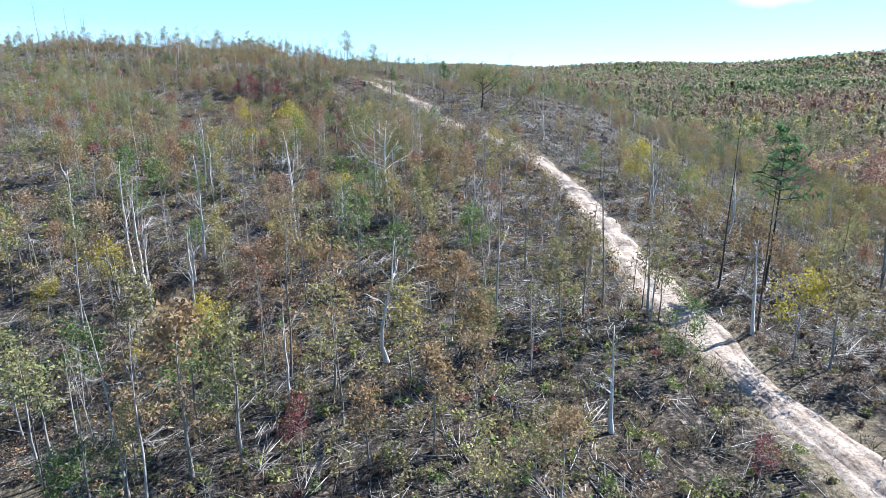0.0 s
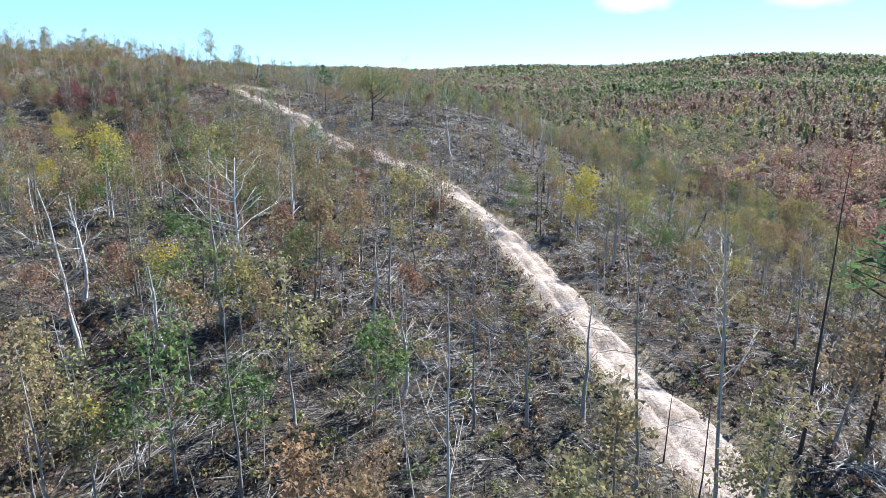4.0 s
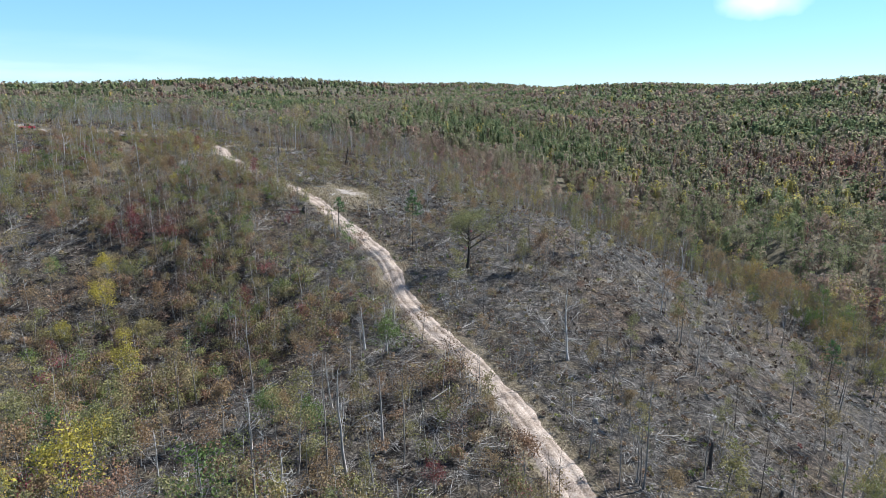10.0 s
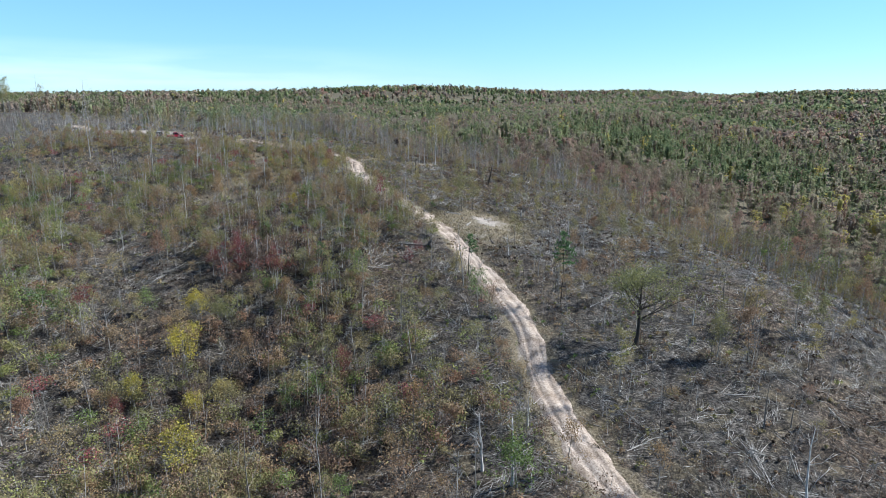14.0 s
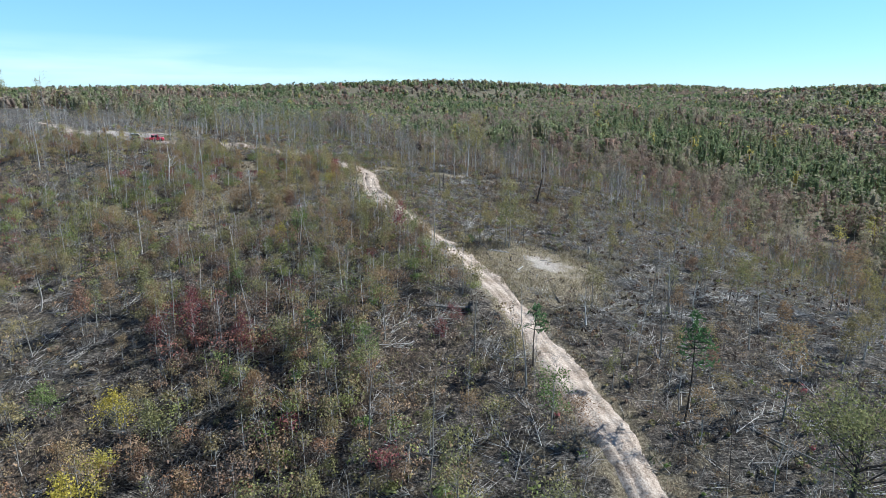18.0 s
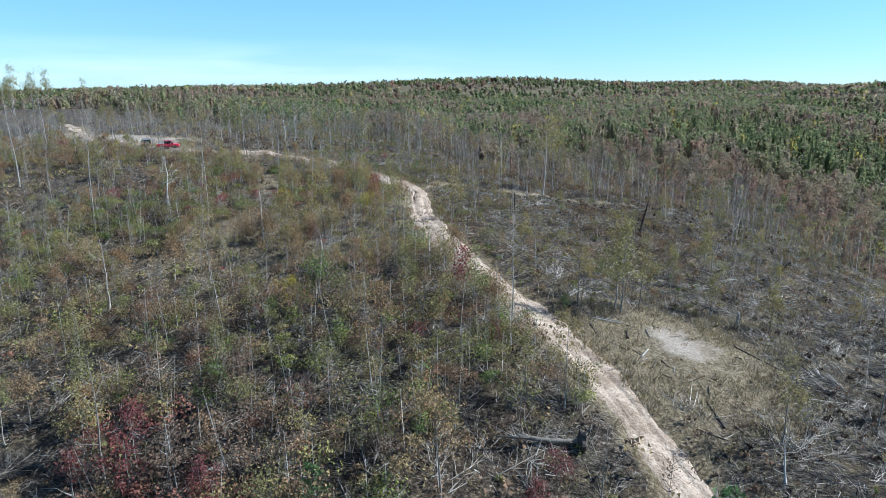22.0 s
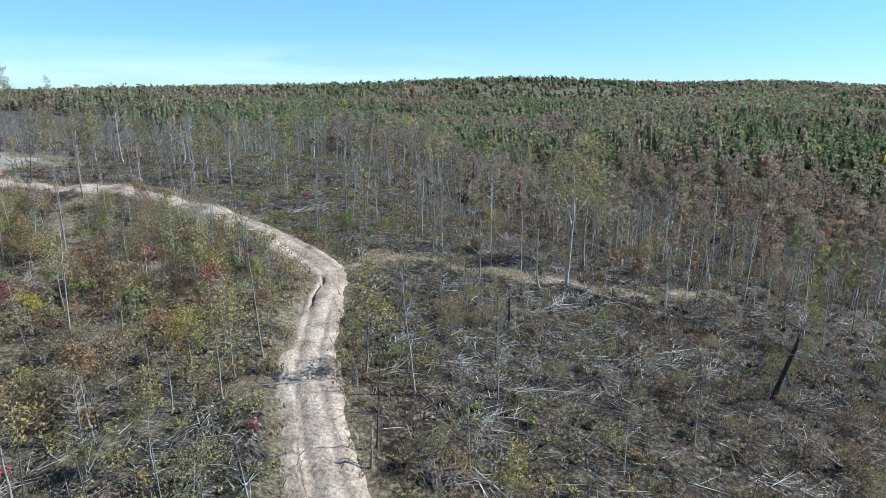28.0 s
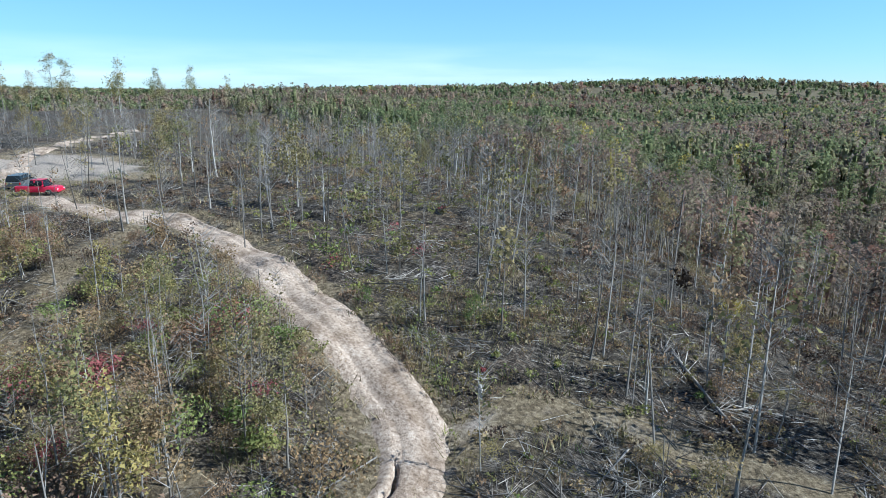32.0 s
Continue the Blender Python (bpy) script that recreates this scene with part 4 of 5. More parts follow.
def snag(x, y, h, r0, mat, label, lean=0.0, az=0.0, seed=0):
    """A broken trunk with a splintered top."""
    r = np.random.default_rng(seed)
    k = 7
    p = np.column_stack([np.cumsum(r.normal(0, 0.03, k)), np.cumsum(r.normal(0, 0.03, k)), np.linspace(-0.2, h, k)])
    rad = np.linspace(r0 * 1.2, r0 * 0.75, k) * r.uniform(0.92, 1.08, k)
    pieces = [tube(p, rad, 8)]
    for a in r.uniform(0, 6.28, 4):
        e = p[-1] + np.array([math.cos(a), math.sin(a), 0]) * r0 * 0.5
        pieces.append(tube([e - [0, 0, 0.2], e + [0, 0, h * r.uniform(0.04, 0.12)]], [r0 * 0.3, 0.01], 4))
    top = tagged(new("snag"), label, "dead trunk", kind="thing")
    top.matrix_basis = pose(x, y, ground_at(x, y), lean * math.cos(radians(az)), lean * math.sin(radians(az)), 0)
    solid("trunk", mesh_of("trunk", *joined(pieces), flat=False), mat, top)
    for _ in range(3):
        f = r.uniform(0.4, 0.9)
        q = np.array([0, 0, h * f])
        d = np.array([r.normal(), r.normal(), r.uniform(-0.4, 0.6)])
        solid("limb", mesh_of("limb", *tube([q, q + d * h * 0.12], [r0 * 0.3, r0 * 0.12], 4), flat=False), mat, top)


snag(35.8, 125, 3.4, 0.22, DARK_BARK, "dark broken snag standing in the slash", seed=1)
snag(42, 121, 1.3, 0.2, DARK_BARK, "low dark stump in the slash", seed=2)
snag(-23.6, 257.7, 5.5, 0.17, DARK_BARK, "charred leaning snag on the cut slope", 14, 60, 3)
snag(-44.1, 257.1, 3.0, 0.12, DARK_BARK, "dark broken snag beside the slash heap", 4, 20, 4)
snag(-11.2, 228.4, 1.3, 0.16, PALE_BARK, "short pale stump on the slope", seed=5)
snag(24.2, 131, 0.6, 0.3, PALE_BARK, "low pale cut stump", seed=6)
snag(-63.0, 264.7, 0.7, 0.12, PALE_BARK, "small pale stump beside the track", seed=7)
snag(-45.9, 236.0, 2.2, 0.07, BARK, "thin leaning grey post beside the track", 5, 100, 8)
snag(63.5, 123, 5.0, 0.2, DARK_BARK, "dark leaning trunk on the lower slope", 22, 90, 9)


def uprooted_tree(x, y):
    r = np.random.default_rng(77)
    top = tagged(new("uprooted_tree"), "uprooted tree with a dark earthy root plate", "fallen tree", kind="thing")
    top.matrix_basis = pose(x, y, ground_at(x, y), 0, 0, 198)
    solid("trunk", mesh_of("trunk", *tube([(0, 0, 0.55), (2, 0.1, 0.6), (4, 0, 0.75), (6.5, 0.2, 1.0)], [0.2, 0.17, 0.14, 0.05], 8), flat=False), BARK, top)
    v = []
    ang = np.linspace(0, 2 * np.pi, 15)[:-1]
    for xx, k in ((-0.35, 0.55), (-0.2, 1.0), (0.1, 0.9), (0.3, 0.35)):
        v += [(xx + r.normal(0, 0.05), math.cos(a) * 0.85 * k * r.uniform(0.8, 1.2), 0.6 + math.sin(a) * 0.8 * k * r.uniform(0.8, 1.2)) for a in ang]
    n = len(ang)
    f = [(i * n + j, i * n + (j + 1) % n, (i + 1) * n + (j + 1) % n, (i + 1) * n + j) for i in range(3) for j in range(n)]
    me = bpy.data.meshes.new("root_plate")
    me.from_pydata(v, [], f + [tuple(range(n))[::-1], tuple(range(3 * n, 4 * n))])
    solid("root_plate", me, DARK_BARK, top, "dark earthy root plate")
    pieces = []
    for _ in range(16):
        q = np.array([r.uniform(2, 6.3), 0.1, r.uniform(0.6, 1.0)])
        d = np.array([r.uniform(0.4, 1.4), r.normal(0, 1.0), r.uniform(-0.3, 0.9)])
        pieces.append(tube([q, q + d * 0.6 + r.normal(0, 0.08, 3), q + d * r.uniform(0.9, 1.5)], [0.04, 0.025, 0.006], 4))
    for piece in pieces:
        solid("branch", mesh_of("branch", *piece, flat=False), BARK, top)


uprooted_tree(-24.6, 198.6)

# ---- vehicles at the turnaround ----


def paint(name, colour, rough=0.3, metal=0.0):
    m, n, l, b = material(name, rough)
    t = noise_node(n, l, 6, 4)
    r = ramp(n, l, t.outputs[0], [(0.3, tuple(c * 0.85 for c in colour)), (0.7, colour)])
    l.new(r.outputs[0], b.inputs["Base Color"])
    b.inputs["Metallic"].default_value, b.inputs["Specular IOR Level"].default_value = metal, 0.5
    return m


RED_PAINT, GREY_PAINT = paint("red_paint", (0.5, 0.012, 0.05)), paint("dark_grey_paint", (0.07, 0.075, 0.08))
GLASS, RUBBER, CHROME, LAMP_RED, LAMP_CLEAR = paint("car_glass", (0.015, 0.018, 0.02), 0.05), paint("tyre_rubber", (0.02, 0.02, 0.02), 0.8), paint("bright_metal", (0.6, 0.6, 0.6), 0.25, 1.0), paint("red_lamp", (0.4, 0.01, 0.01), 0.15), paint("clear_lamp", (0.7, 0.7, 0.68), 0.15)


def loft(sections):
    """A closed skin over cross-sections (x, half width low, half width high, z low, z high)."""
    bm = bmesh.new()
    rings = []
    for x, w0, w1, z0, z1 in sections:
        h = z1 - z0
        ring = [(-w0 * 0.92, z0), (-w0, z0 + h * 0.15), (-w0, z0 + h * 0.55), (-w1, z0 + h * 0.9), (-w1 * 0.9, z1), (w1 * 0.9, z1), (w1, z0 + h * 0.9), (w0, z0 + h * 0.55), (w0, z0 + h * 0.15), (w0 * 0.92, z0)]
        rings.append([bm.verts.new((x, y, z)) for y, z in ring])
    for a, b in zip(rings, rings[1:]):
        for i in range(10):
            bm.faces.new((a[i], a[(i + 1) % 10], b[(i + 1) % 10], b[i]))
    bm.faces.new(rings[0][::-1])
    bm.faces.new(rings[-1])
    bmesh.ops.recalc_face_normals(bm, faces=bm.faces)
    return from_bm(bm)


def from_bm(bm):
    me = bpy.data.meshes.new("part")
    bm.to_mesh(me)
    bm.free()
    return me


def block(x0, x1, y0, y1, z0, z1, bevel=0.02):
    bm = bmesh.new()
    bmesh.ops.create_cube(bm, size=1, matrix=Matrix.Translation(((x0 + x1) / 2, (y0 + y1) / 2, (z0 + z1) / 2)) @ Matrix.Diagonal((x1 - x0, y1 - y0, z1 - z0, 1)))
    bmesh.ops.bevel(bm, geom=bm.edges[:], offset=bevel, segments=1, affect="EDGES")
    return from_bm(bm)


def disc(radius, depth, seg=20):
    bm = bmesh.new()
    bmesh.ops.create_cone(bm, cap_ends=True, segments=seg, radius1=radius, radius2=radius, depth=depth, matrix=Matrix.Rotation(math.pi / 2, 4, "X"))
    bmesh.ops.bevel(bm, geom=[e for e in bm.edges if e.is_boundary or e.calc_face_angle(0) > 1], offset=depth * 0.15, segments=1, affect="EDGES")
    return from_bm(bm)


def vehicle(name, label, category, x, y, az, coat, pickup):
    top = tagged(new(name), label, category, kind="thing")
    top.matrix_basis = pose(x, y, ground_at(x, y) + 0.02, 0, 0, az)
    body = solid("body", loft([(-2.45, 0.82, 0.80, 0.45, 0.95), (-2.35, 0.92, 0.88, 0.38, 1.05), (-0.8, 0.95, 0.9, 0.36, 1.06), (0.9, 0.95, 0.9, 0.36, 1.06), (2.1, 0.92, 0.84, 0.38, 0.98), (2.4, 0.82, 0.74, 0.42, 0.85)]), coat, top)
    x0 = -0.75 if pickup else -2.25
    cabin = solid("cabin", loft([(x0, 0.86, 0.74, 1.0, 1.12), (x0 + 0.12, 0.86, 0.70, 1.0, 1.74), (0.55, 0.86, 0.70, 1.0, 1.76), (1.15, 0.86, 0.72, 1.0, 1.08)]), GLASS, top, "dark glazed cabin")
    solid("roof", block(x0 + 0.1, 0.62, -0.66, 0.66, 1.72, 1.79, 0.03), coat, cabin)
    for s in (-1, 1):
        for px in ((-0.1, 0.85) if pickup else (-1.35, -0.35, 0.72)):
            solid("pillar", block(px - 0.05, px + 0.05, s * 0.80 - 0.04, s * 0.80 + 0.04, 1.0, 1.72, 0.01), coat, cabin)
        solid("headlight", block(2.28, 2.42, s * 0.62 - 0.14, s * 0.62 + 0.14, 0.66, 0.8), LAMP_CLEAR, top)
        solid("tail_light", block(-2.48, -2.38, s * 0.74 - 0.08, s * 0.74 + 0.08, 0.7, 0.98), LAMP_RED, top)
        solid("mirror", block(0.85, 1.0, s * 1.0 - 0.1, s * 1.0 + 0.1, 1.08, 1.24), coat, top)
        for wx in (-1.5, 1.45):
            w = solid("wheel", disc(0.37, 0.24), RUBBER, top)
            w.matrix_basis = Matrix.Translation((wx, s * 0.84, 0.37))
            rim = solid("rim", disc(0.2, 0.27, 12), CHROME, w)
    solid("rear_bumper", block(-2.56, -2.4, -0.85, 0.85, 0.42, 0.6, 0.03), CHROME, top, "bright metal rear bumper")
    solid("front_bumper", block(2.3, 2.48, -0.8, 0.8, 0.4, 0.58, 0.03), coat, top)
    if pickup:
        solid("bed", block(-2.2, -0.9, -0.74, 0.74, 1.055, 1.075, 0.004), GREY_PAINT, top, "dark open cargo bed floor")


vehicle("pickup_truck", "red pickup truck parked on the dirt track", "truck", -126.8, 266.6, 38, RED_PAINT, True)
vehicle("car", "dark grey car parked beside a red pickup truck", "car", -133.5, 267.0, 140, GREY_PAINT, False)

# ---- what nobody could count ----


def sprinkle(n, x0, x1, y0, y1, r, clear=1.9, inside=False):
    x, y = r.uniform(x0, x1, n), r.uniform(y0, y1, n)
    k = (woods(x, y) > -2) if inside else (woods(x, y) < 6)
    x, y = x[k], y[k]
    k = (track_distance(x, y) > clear) & (side_distance(x, y) > clear * 0.5)
    return x[k], y[k]


def gather(n, each, loose, x0, x1, y0, y1, r, clear):
    """Places in close groups, so that the ground shows between them."""
    cx, cy = r.uniform(x0, x1, n // each), r.uniform(y0, y1, n // each)
    x, y = np.repeat(cx, each) + r.normal(0, loose, len(cx) * each), np.repeat(cy, each) + r.normal(0, loose, len(cx) * each)
    k = woods(x, y) < 6
    x, y = x[k], y[k]
    k = (track_distance(x, y) > clear) & (side_distance(x, y) > clear * 0.5)
    return x[k], y[k]


def build_slash(n):
    """Felled tops: branches fanning from lying stems, and loose sticks between them."""
    r = np.random.default_rng(21)
    hx, hy = sprinkle(6500, -110, 110, 15, 310, r, 3.5)
    k = r.random(len(hx)) < (0.15 + 0.85 * np.exp(-track_distance(hx, hy) / 48)) * np.where((hy > 220) & (hx < -58), 0.15, 1.0)
    hx, hy = hx[k], hy[k]
    m = len(hx)
    heap_az, heap_len, heap_tint = r.uniform(0, 2 * np.pi, m), r.uniform(2.5, 7.0, m), r.beta(1.5, 1.3, m)
    pick, u = r.integers(0, m, n), r.random(n)
    loose = r.random(n) < 0.5
    az = np.where(loose, r.uniform(0, 2 * np.pi, n), heap_az[pick] + r.choice([-1, 1], n) * r.uniform(0.15, 1.0, n))
    x = np.where(loose, r.uniform(-120, 110, n), hx[pick] + np.cos(heap_az[pick]) * heap_len[pick] * u + r.normal(0, 0.35, n))
    y = np.where(loose, r.uniform(12, 315, n), hy[pick] + np.sin(heap_az[pick]) * heap_len[pick] * u + r.normal(0, 0.35, n))
    ln = np.where(loose, r.uniform(0.5, 2.6, n), r.uniform(0.8, 3.0, n) * (1.1 - 0.5 * u))
    rad = np.where(loose, r.uniform(0.014, 0.036, n), r.uniform(0.014, 0.04, n))
    rise = np.where(loose, np.abs(r.normal(0.05, 0.1, n)), np.abs(r.normal(0.3, 0.25, n)))
    tint = np.where(loose, r.beta(1.3, 1.5, n), np.clip(0.2 + 0.5 * heap_tint[pick] + r.normal(0, 0.16, n), 0, 1))
    # the lying stems themselves
    x, y, az, ln = np.concatenate([x, hx]), np.concatenate([y, hy]), np.concatenate([az, heap_az]), np.concatenate([ln, heap_len])
    rad, rise, tint = np.concatenate([rad, r.uniform(0.03, 0.075, m)]), np.concatenate([rise, 0.15 + 0 * hx]), np.concatenate([tint, np.clip(0.12 + 0.55 * heap_tint, 0, 1)])
    k = (track_distance(x, y) > 2.5) & (side_distance(x, y) > 1.2) & (woods(x, y) < 4) & (np.hypot(x + 17, y - 217) > 9) & (np.hypot((x + 149) * 0.6, y - 277) > 13)
    x, y, az, ln, rad, rise, tint = x[k], y[k], az[k], ln[k], rad[k], rise[k], tint[k]
    n = len(x)
    d = np.stack([np.cos(az), np.sin(az)], 1)
    p = np.column_stack([x, y, height(x, y) + 0.03])
    q = np.column_stack([x + d[:, 0] * ln, y + d[:, 1] * ln, 0 * x])
    q[:, 2] = height(q[:, 0], q[:, 1]) + 0.04 + rise
    side, upv = np.column_stack([-d[:, 1], d[:, 0], np.zeros(n)]), np.array([[0, 0, 1.0]])
    v = np.stack([p + (side * np.cos(a) + upv * np.sin(a)) * rad[:, None] for a in (0.5, 2.6, 4.7)] + [q], 1).reshape(-1, 3)
    i = np.arange(n)[:, None] * 4
    f = np.vstack([i + c for c in ([0, 1, 3], [1, 2, 3], [2, 0, 3])])
    tagged(solid("logging_slash", mesh_of("slash", v, f, np.repeat(tint, 4)), STICKS), "tangled grey felled branches and tops lying on the ground", "logging slash", kind="stuff")


def build_tufts(n):
    """Dry weeds, grass and low sprouts."""
    r = np.random.default_rng(22)
    x, y = gather(n, 5, 0.8, -150, 110, 10, 330, r, 1.45)
    x2, y2 = gather(1500, 5, 0.7, -32, -5, 206, 230, r, 1.6)
    x, y = np.concatenate([x, x2]), np.concatenate([y, y2])
    n, blades = len(x), 7
    patch = np.sin(x * 0.09 + 1.2 * np.sin(y * 0.05)) + np.sin(y * 0.11 + x * 0.03)
    tint = np.clip(0.42 + 0.16 * patch + r.normal(0, 0.16, n), 0, 1)
    yard = np.hypot(x + 17, y - 217)
    k = (yard > 3.5 + 2.5 * r.random(n)) & (np.hypot((x + 149) * 0.6, y - 277) > 8)
    tint = np.where(yard < 16, 0.55 + 0.1 * r.random(n), tint)
    x, y, tint = x[k], y[k], tint[k]
    n = len(x)
    hgt = r.uniform(0.2, 0.75, n) * np.where(r.random(n) < 0.15, 1.6, 1)
    c = np.column_stack([x, y, height(x, y) - 0.05])
    c = np.repeat(c, blades, 0) + np.column_stack([r.normal(0, 0.3, (n * blades, 2)), np.zeros(n * blades)])
    h = np.repeat(hgt, blades) * r.uniform(0.6, 1.2, n * blades)
    az = r.uniform(0, 2 * np.pi, n * blades)
    w = np.column_stack([np.cos(az), np.sin(az), np.zeros(len(az))]) * r.uniform(0.02, 0.06, len(h))[:, None]
    tip = c + np.column_stack([r.normal(0, 0.5, (len(h), 2)) * h[:, None], h])
    v = np.stack([c - w, c + w, tip], 1).reshape(-1, 3)
    f = np.arange(len(v)).reshape(-1, 3)
    tagged(solid("dry_weeds", mesh_of("weeds", v, f, np.repeat(tint, blades * 3)), TUFTS), "dry brown and olive weeds and grass tufts", "weeds", kind="stuff")


def clumps(x, y, top, low, wide, count, size, tint, r, squash=1.0, loose=0.5, ruffle=0.55):
    """Crowns of loose leaf sprays between the heights low and top over the ground, in a few boughs each."""
    n = len(x)
    bough = r.normal(size=(n, 5, 3))
    bough /= np.linalg.norm(bough, axis=2)[..., None]
    bough *= loose
    d = r.normal(size=(n, count, 3))
    d /= np.linalg.norm(d, axis=2)[..., None]
    d[..., 2] = np.abs(d[..., 2]) * np.where(r.random((n, count)) < 0.78, 1, -1)
    which = r.integers(0, 5, (n, count))
    q = np.take_along_axis(bough, which[..., None].repeat(3, 2), 1) + d * ((1.02 - loose) * r.random((n, count)) ** 0.25)[..., None]
    half = (top - low) / 2 * squash
    c = np.stack([x, y, height(x, y) + (top + low) / 2], 1)[:, None] + q * np.stack([wide, wide, half], 1)[:, None]
    nrm = (d + ruffle * r.normal(size=d.shape)).reshape(-1, 3)
    nrm /= np.linalg.norm(nrm, axis=1)[:, None]
    a = np.cross(nrm, r.normal(size=nrm.shape))
    a /= np.linalg.norm(a, axis=1)[:, None] + 1e-9
    e = np.cross(nrm, a)
    s = (np.repeat(size, count) * r.uniform(0.55, 1.35, n * count))[:, None]
    c = c.reshape(-1, 3)
    v = np.stack([c - a * s * 0.5 - e * s * 0.45, c - a * s * 0.4 + e * s * 0.5, c + a * s * 0.6], 1).reshape(-1, 3)
    return v, np.arange(len(v)).reshape(-1, 3), np.repeat(tint, count * 3)


def build_shrubs(n):
    r = np.random.default_rng(23)
    x, y = sprinkle(n, -170, 105, 12, 340, r, 2.4)
    x2, y2 = sprinkle(5200, -70, 60, 14, 110, r, 2.4)
    x, y = np.concatenate([x, x2]), np.concatenate([y, y2])
    west = np.interp(y, TRACK[:29, 1], TRACK[:29, 0]) - x
    thick = np.where(west > 0, np.where(y > 125, 0.9, 0.75), 0.95) * np.where(y > 250, 0.75, 1)
    k = r.random(len(x)) < thick
    k &= (np.hypot(x + 17, y - 216) > 11) & (np.hypot((x + 149) * 0.6, y - 277) > 14)
    x, y, west = x[k], y[k], west[k]
    n = len(x)
    patch = 0.46 + 0.2 * np.sin(x * 0.06 + 2 * np.sin(y * 0.045)) + 0.15 * np.sin(y * 0.083 - x * 0.05)
    tint = np.clip(patch - 0.08 + np.where(west < 0, -0.08, 0) + r.normal(0, 0.2, n), 0, 1)
    tall = r.uniform(0.4, 1.5, n) * np.where(west < 0, 0.75, 1.0) * np.where((west > 0) & (y > 125), r.uniform(1.0, 2.0, n), 1.0)
    close = (y > 222) & (x > -115) & (x < -15) | (y < 75) & (np.abs(x) < 45)
    near_b = clumps(x[close], y[close], tall[close], tall[close] * 0.05, tall[close] * r.uniform(0.5, 0.85, close.sum()), 48, 0.14 + 0.03 * tall[close], tint[close], r)
    o = ~close
    far_b = clumps(x[o], y[o], tall[o], tall[o] * 0.05, tall[o] * r.uniform(0.5, 0.85, o.sum()), 19, 0.2 + 0.05 * tall[o], tint[o], r)
    v, f, t = np.vstack([near_b[0], far_b[0]]), np.vstack([near_b[1], far_b[1] + len(near_b[0])]), np.concatenate([near_b[2], far_b[2]])
    tagged(solid("low_brush", mesh_of("brush", v, f, t), SHRUBS), "brown and olive low brush covering the slope", "brush", kind="stuff")


def stalks(x, y, tall, wide, count, thick, tint, r):
    """Bunches of thin stalks fanning up and out from the ground."""
    n = len(x)
    c = np.repeat(np.column_stack([x, y, height(x, y) - 0.04]), count, 0)
    h = np.repeat(tall, count) * r.uniform(0.45, 1.15, n * count)
    w = np.repeat(wide, count)
    off = r.normal(0, 0.5, (n * count, 2)) * w[:, None]
    az = r.uniform(0, 2 * np.pi, n * count)
    side = np.column_stack([np.cos(az), np.sin(az), 0 * az]) * (np.repeat(thick, count) * r.uniform(0.6, 1.4, n * count))[:, None]
    base = c + np.column_stack([off, 0 * az])
    tip = c + np.column_stack([off * r.uniform(1.2, 2.4, (n * count, 1)) + r.normal(0, 0.22, (n * count, 2)) * h[:, None], h])
    v = np.stack([base - side, base + side, tip], 1).reshape(-1, 3)
    return v, np.arange(len(v)).reshape(-1, 3), np.repeat(tint, count * 3)


def build_undergrowth(n):
    """Knee-high to waist-high dead stalks, briars and sprouts along the track."""
    r = np.random.default_rng(27)
    x, y = gather(n, 8, 0.8, -135, 90, 12, 320, r, 1.75)
    x2, y2 = gather(9000, 12, 1.6, -75, 25, 236, 308, r, 1.9)
    x2, y2 = x2[x2 > np.interp(y2, TRACK[:29, 1], TRACK[:29, 0])], y2[x2 > np.interp(y2, TRACK[:29, 1], TRACK[:29, 0])]
    x, y = np.concatenate([x, x2]), np.concatenate([y, y2])
    d = track_distance(x, y)
    k = r.random(len(x)) < np.exp(-(d / np.where(y > 236, 75, 48)) ** 2)
    k &= (np.hypot(x + 17, y - 217) > 9 * r.uniform(0.0, 1.3, len(x))) & (np.hypot((x + 149) * 0.6, y - 277) > 13) & (side_distance(x, y) > 0.9 * r.random(len(x)))
    x, y = x[k], y[k]
    n = len(x)
    patch = np.sin(x * 0.17 + 1.4 * np.sin(y * 0.12)) + np.sin(y * 0.19 - x * 0.07 + 1)
    tall = r.uniform(0.25, 0.95, n) * (1 + 0.28 * patch)
    east = x > np.interp(y, TRACK[:29, 1], TRACK[:29, 0])
    tint = np.clip(np.where(y > 226, 0.3, np.where(east, 0.14, 0.27)) + 0.15 * np.sin(x * 0.08 + y * 0.05) + 0.13 * np.sin(x * 1.1 + 2 * np.sin(y * 0.9)) + r.normal(0, 0.13, n), 0, 0.97)
    v, f, t = stalks(x, y, tall, 0.3 + 0.3 * tall, 9, 0.018 + 0 * x, tint, r)
    k = r.random(n) < np.where(y > 226, 0.75, 0.4)
    v2, f2, t2 = clumps(x[k], y[k], tall[k] * 0.9, tall[k] * 0.1, 0.2 + 0.4 * tall[k], 10, 0.14 + 0 * tall[k], np.clip(tint[k] + 0.1, 0, 1), r)
    tagged(solid("undergrowth", mesh_of("undergrowth", np.vstack([v, v2]), np.vstack([f, f2 + len(v)]), np.concatenate([t, t2])), SHRUBS), "low brown briars, sprouts and dead stalks on the ground", "undergrowth", kind="stuff")


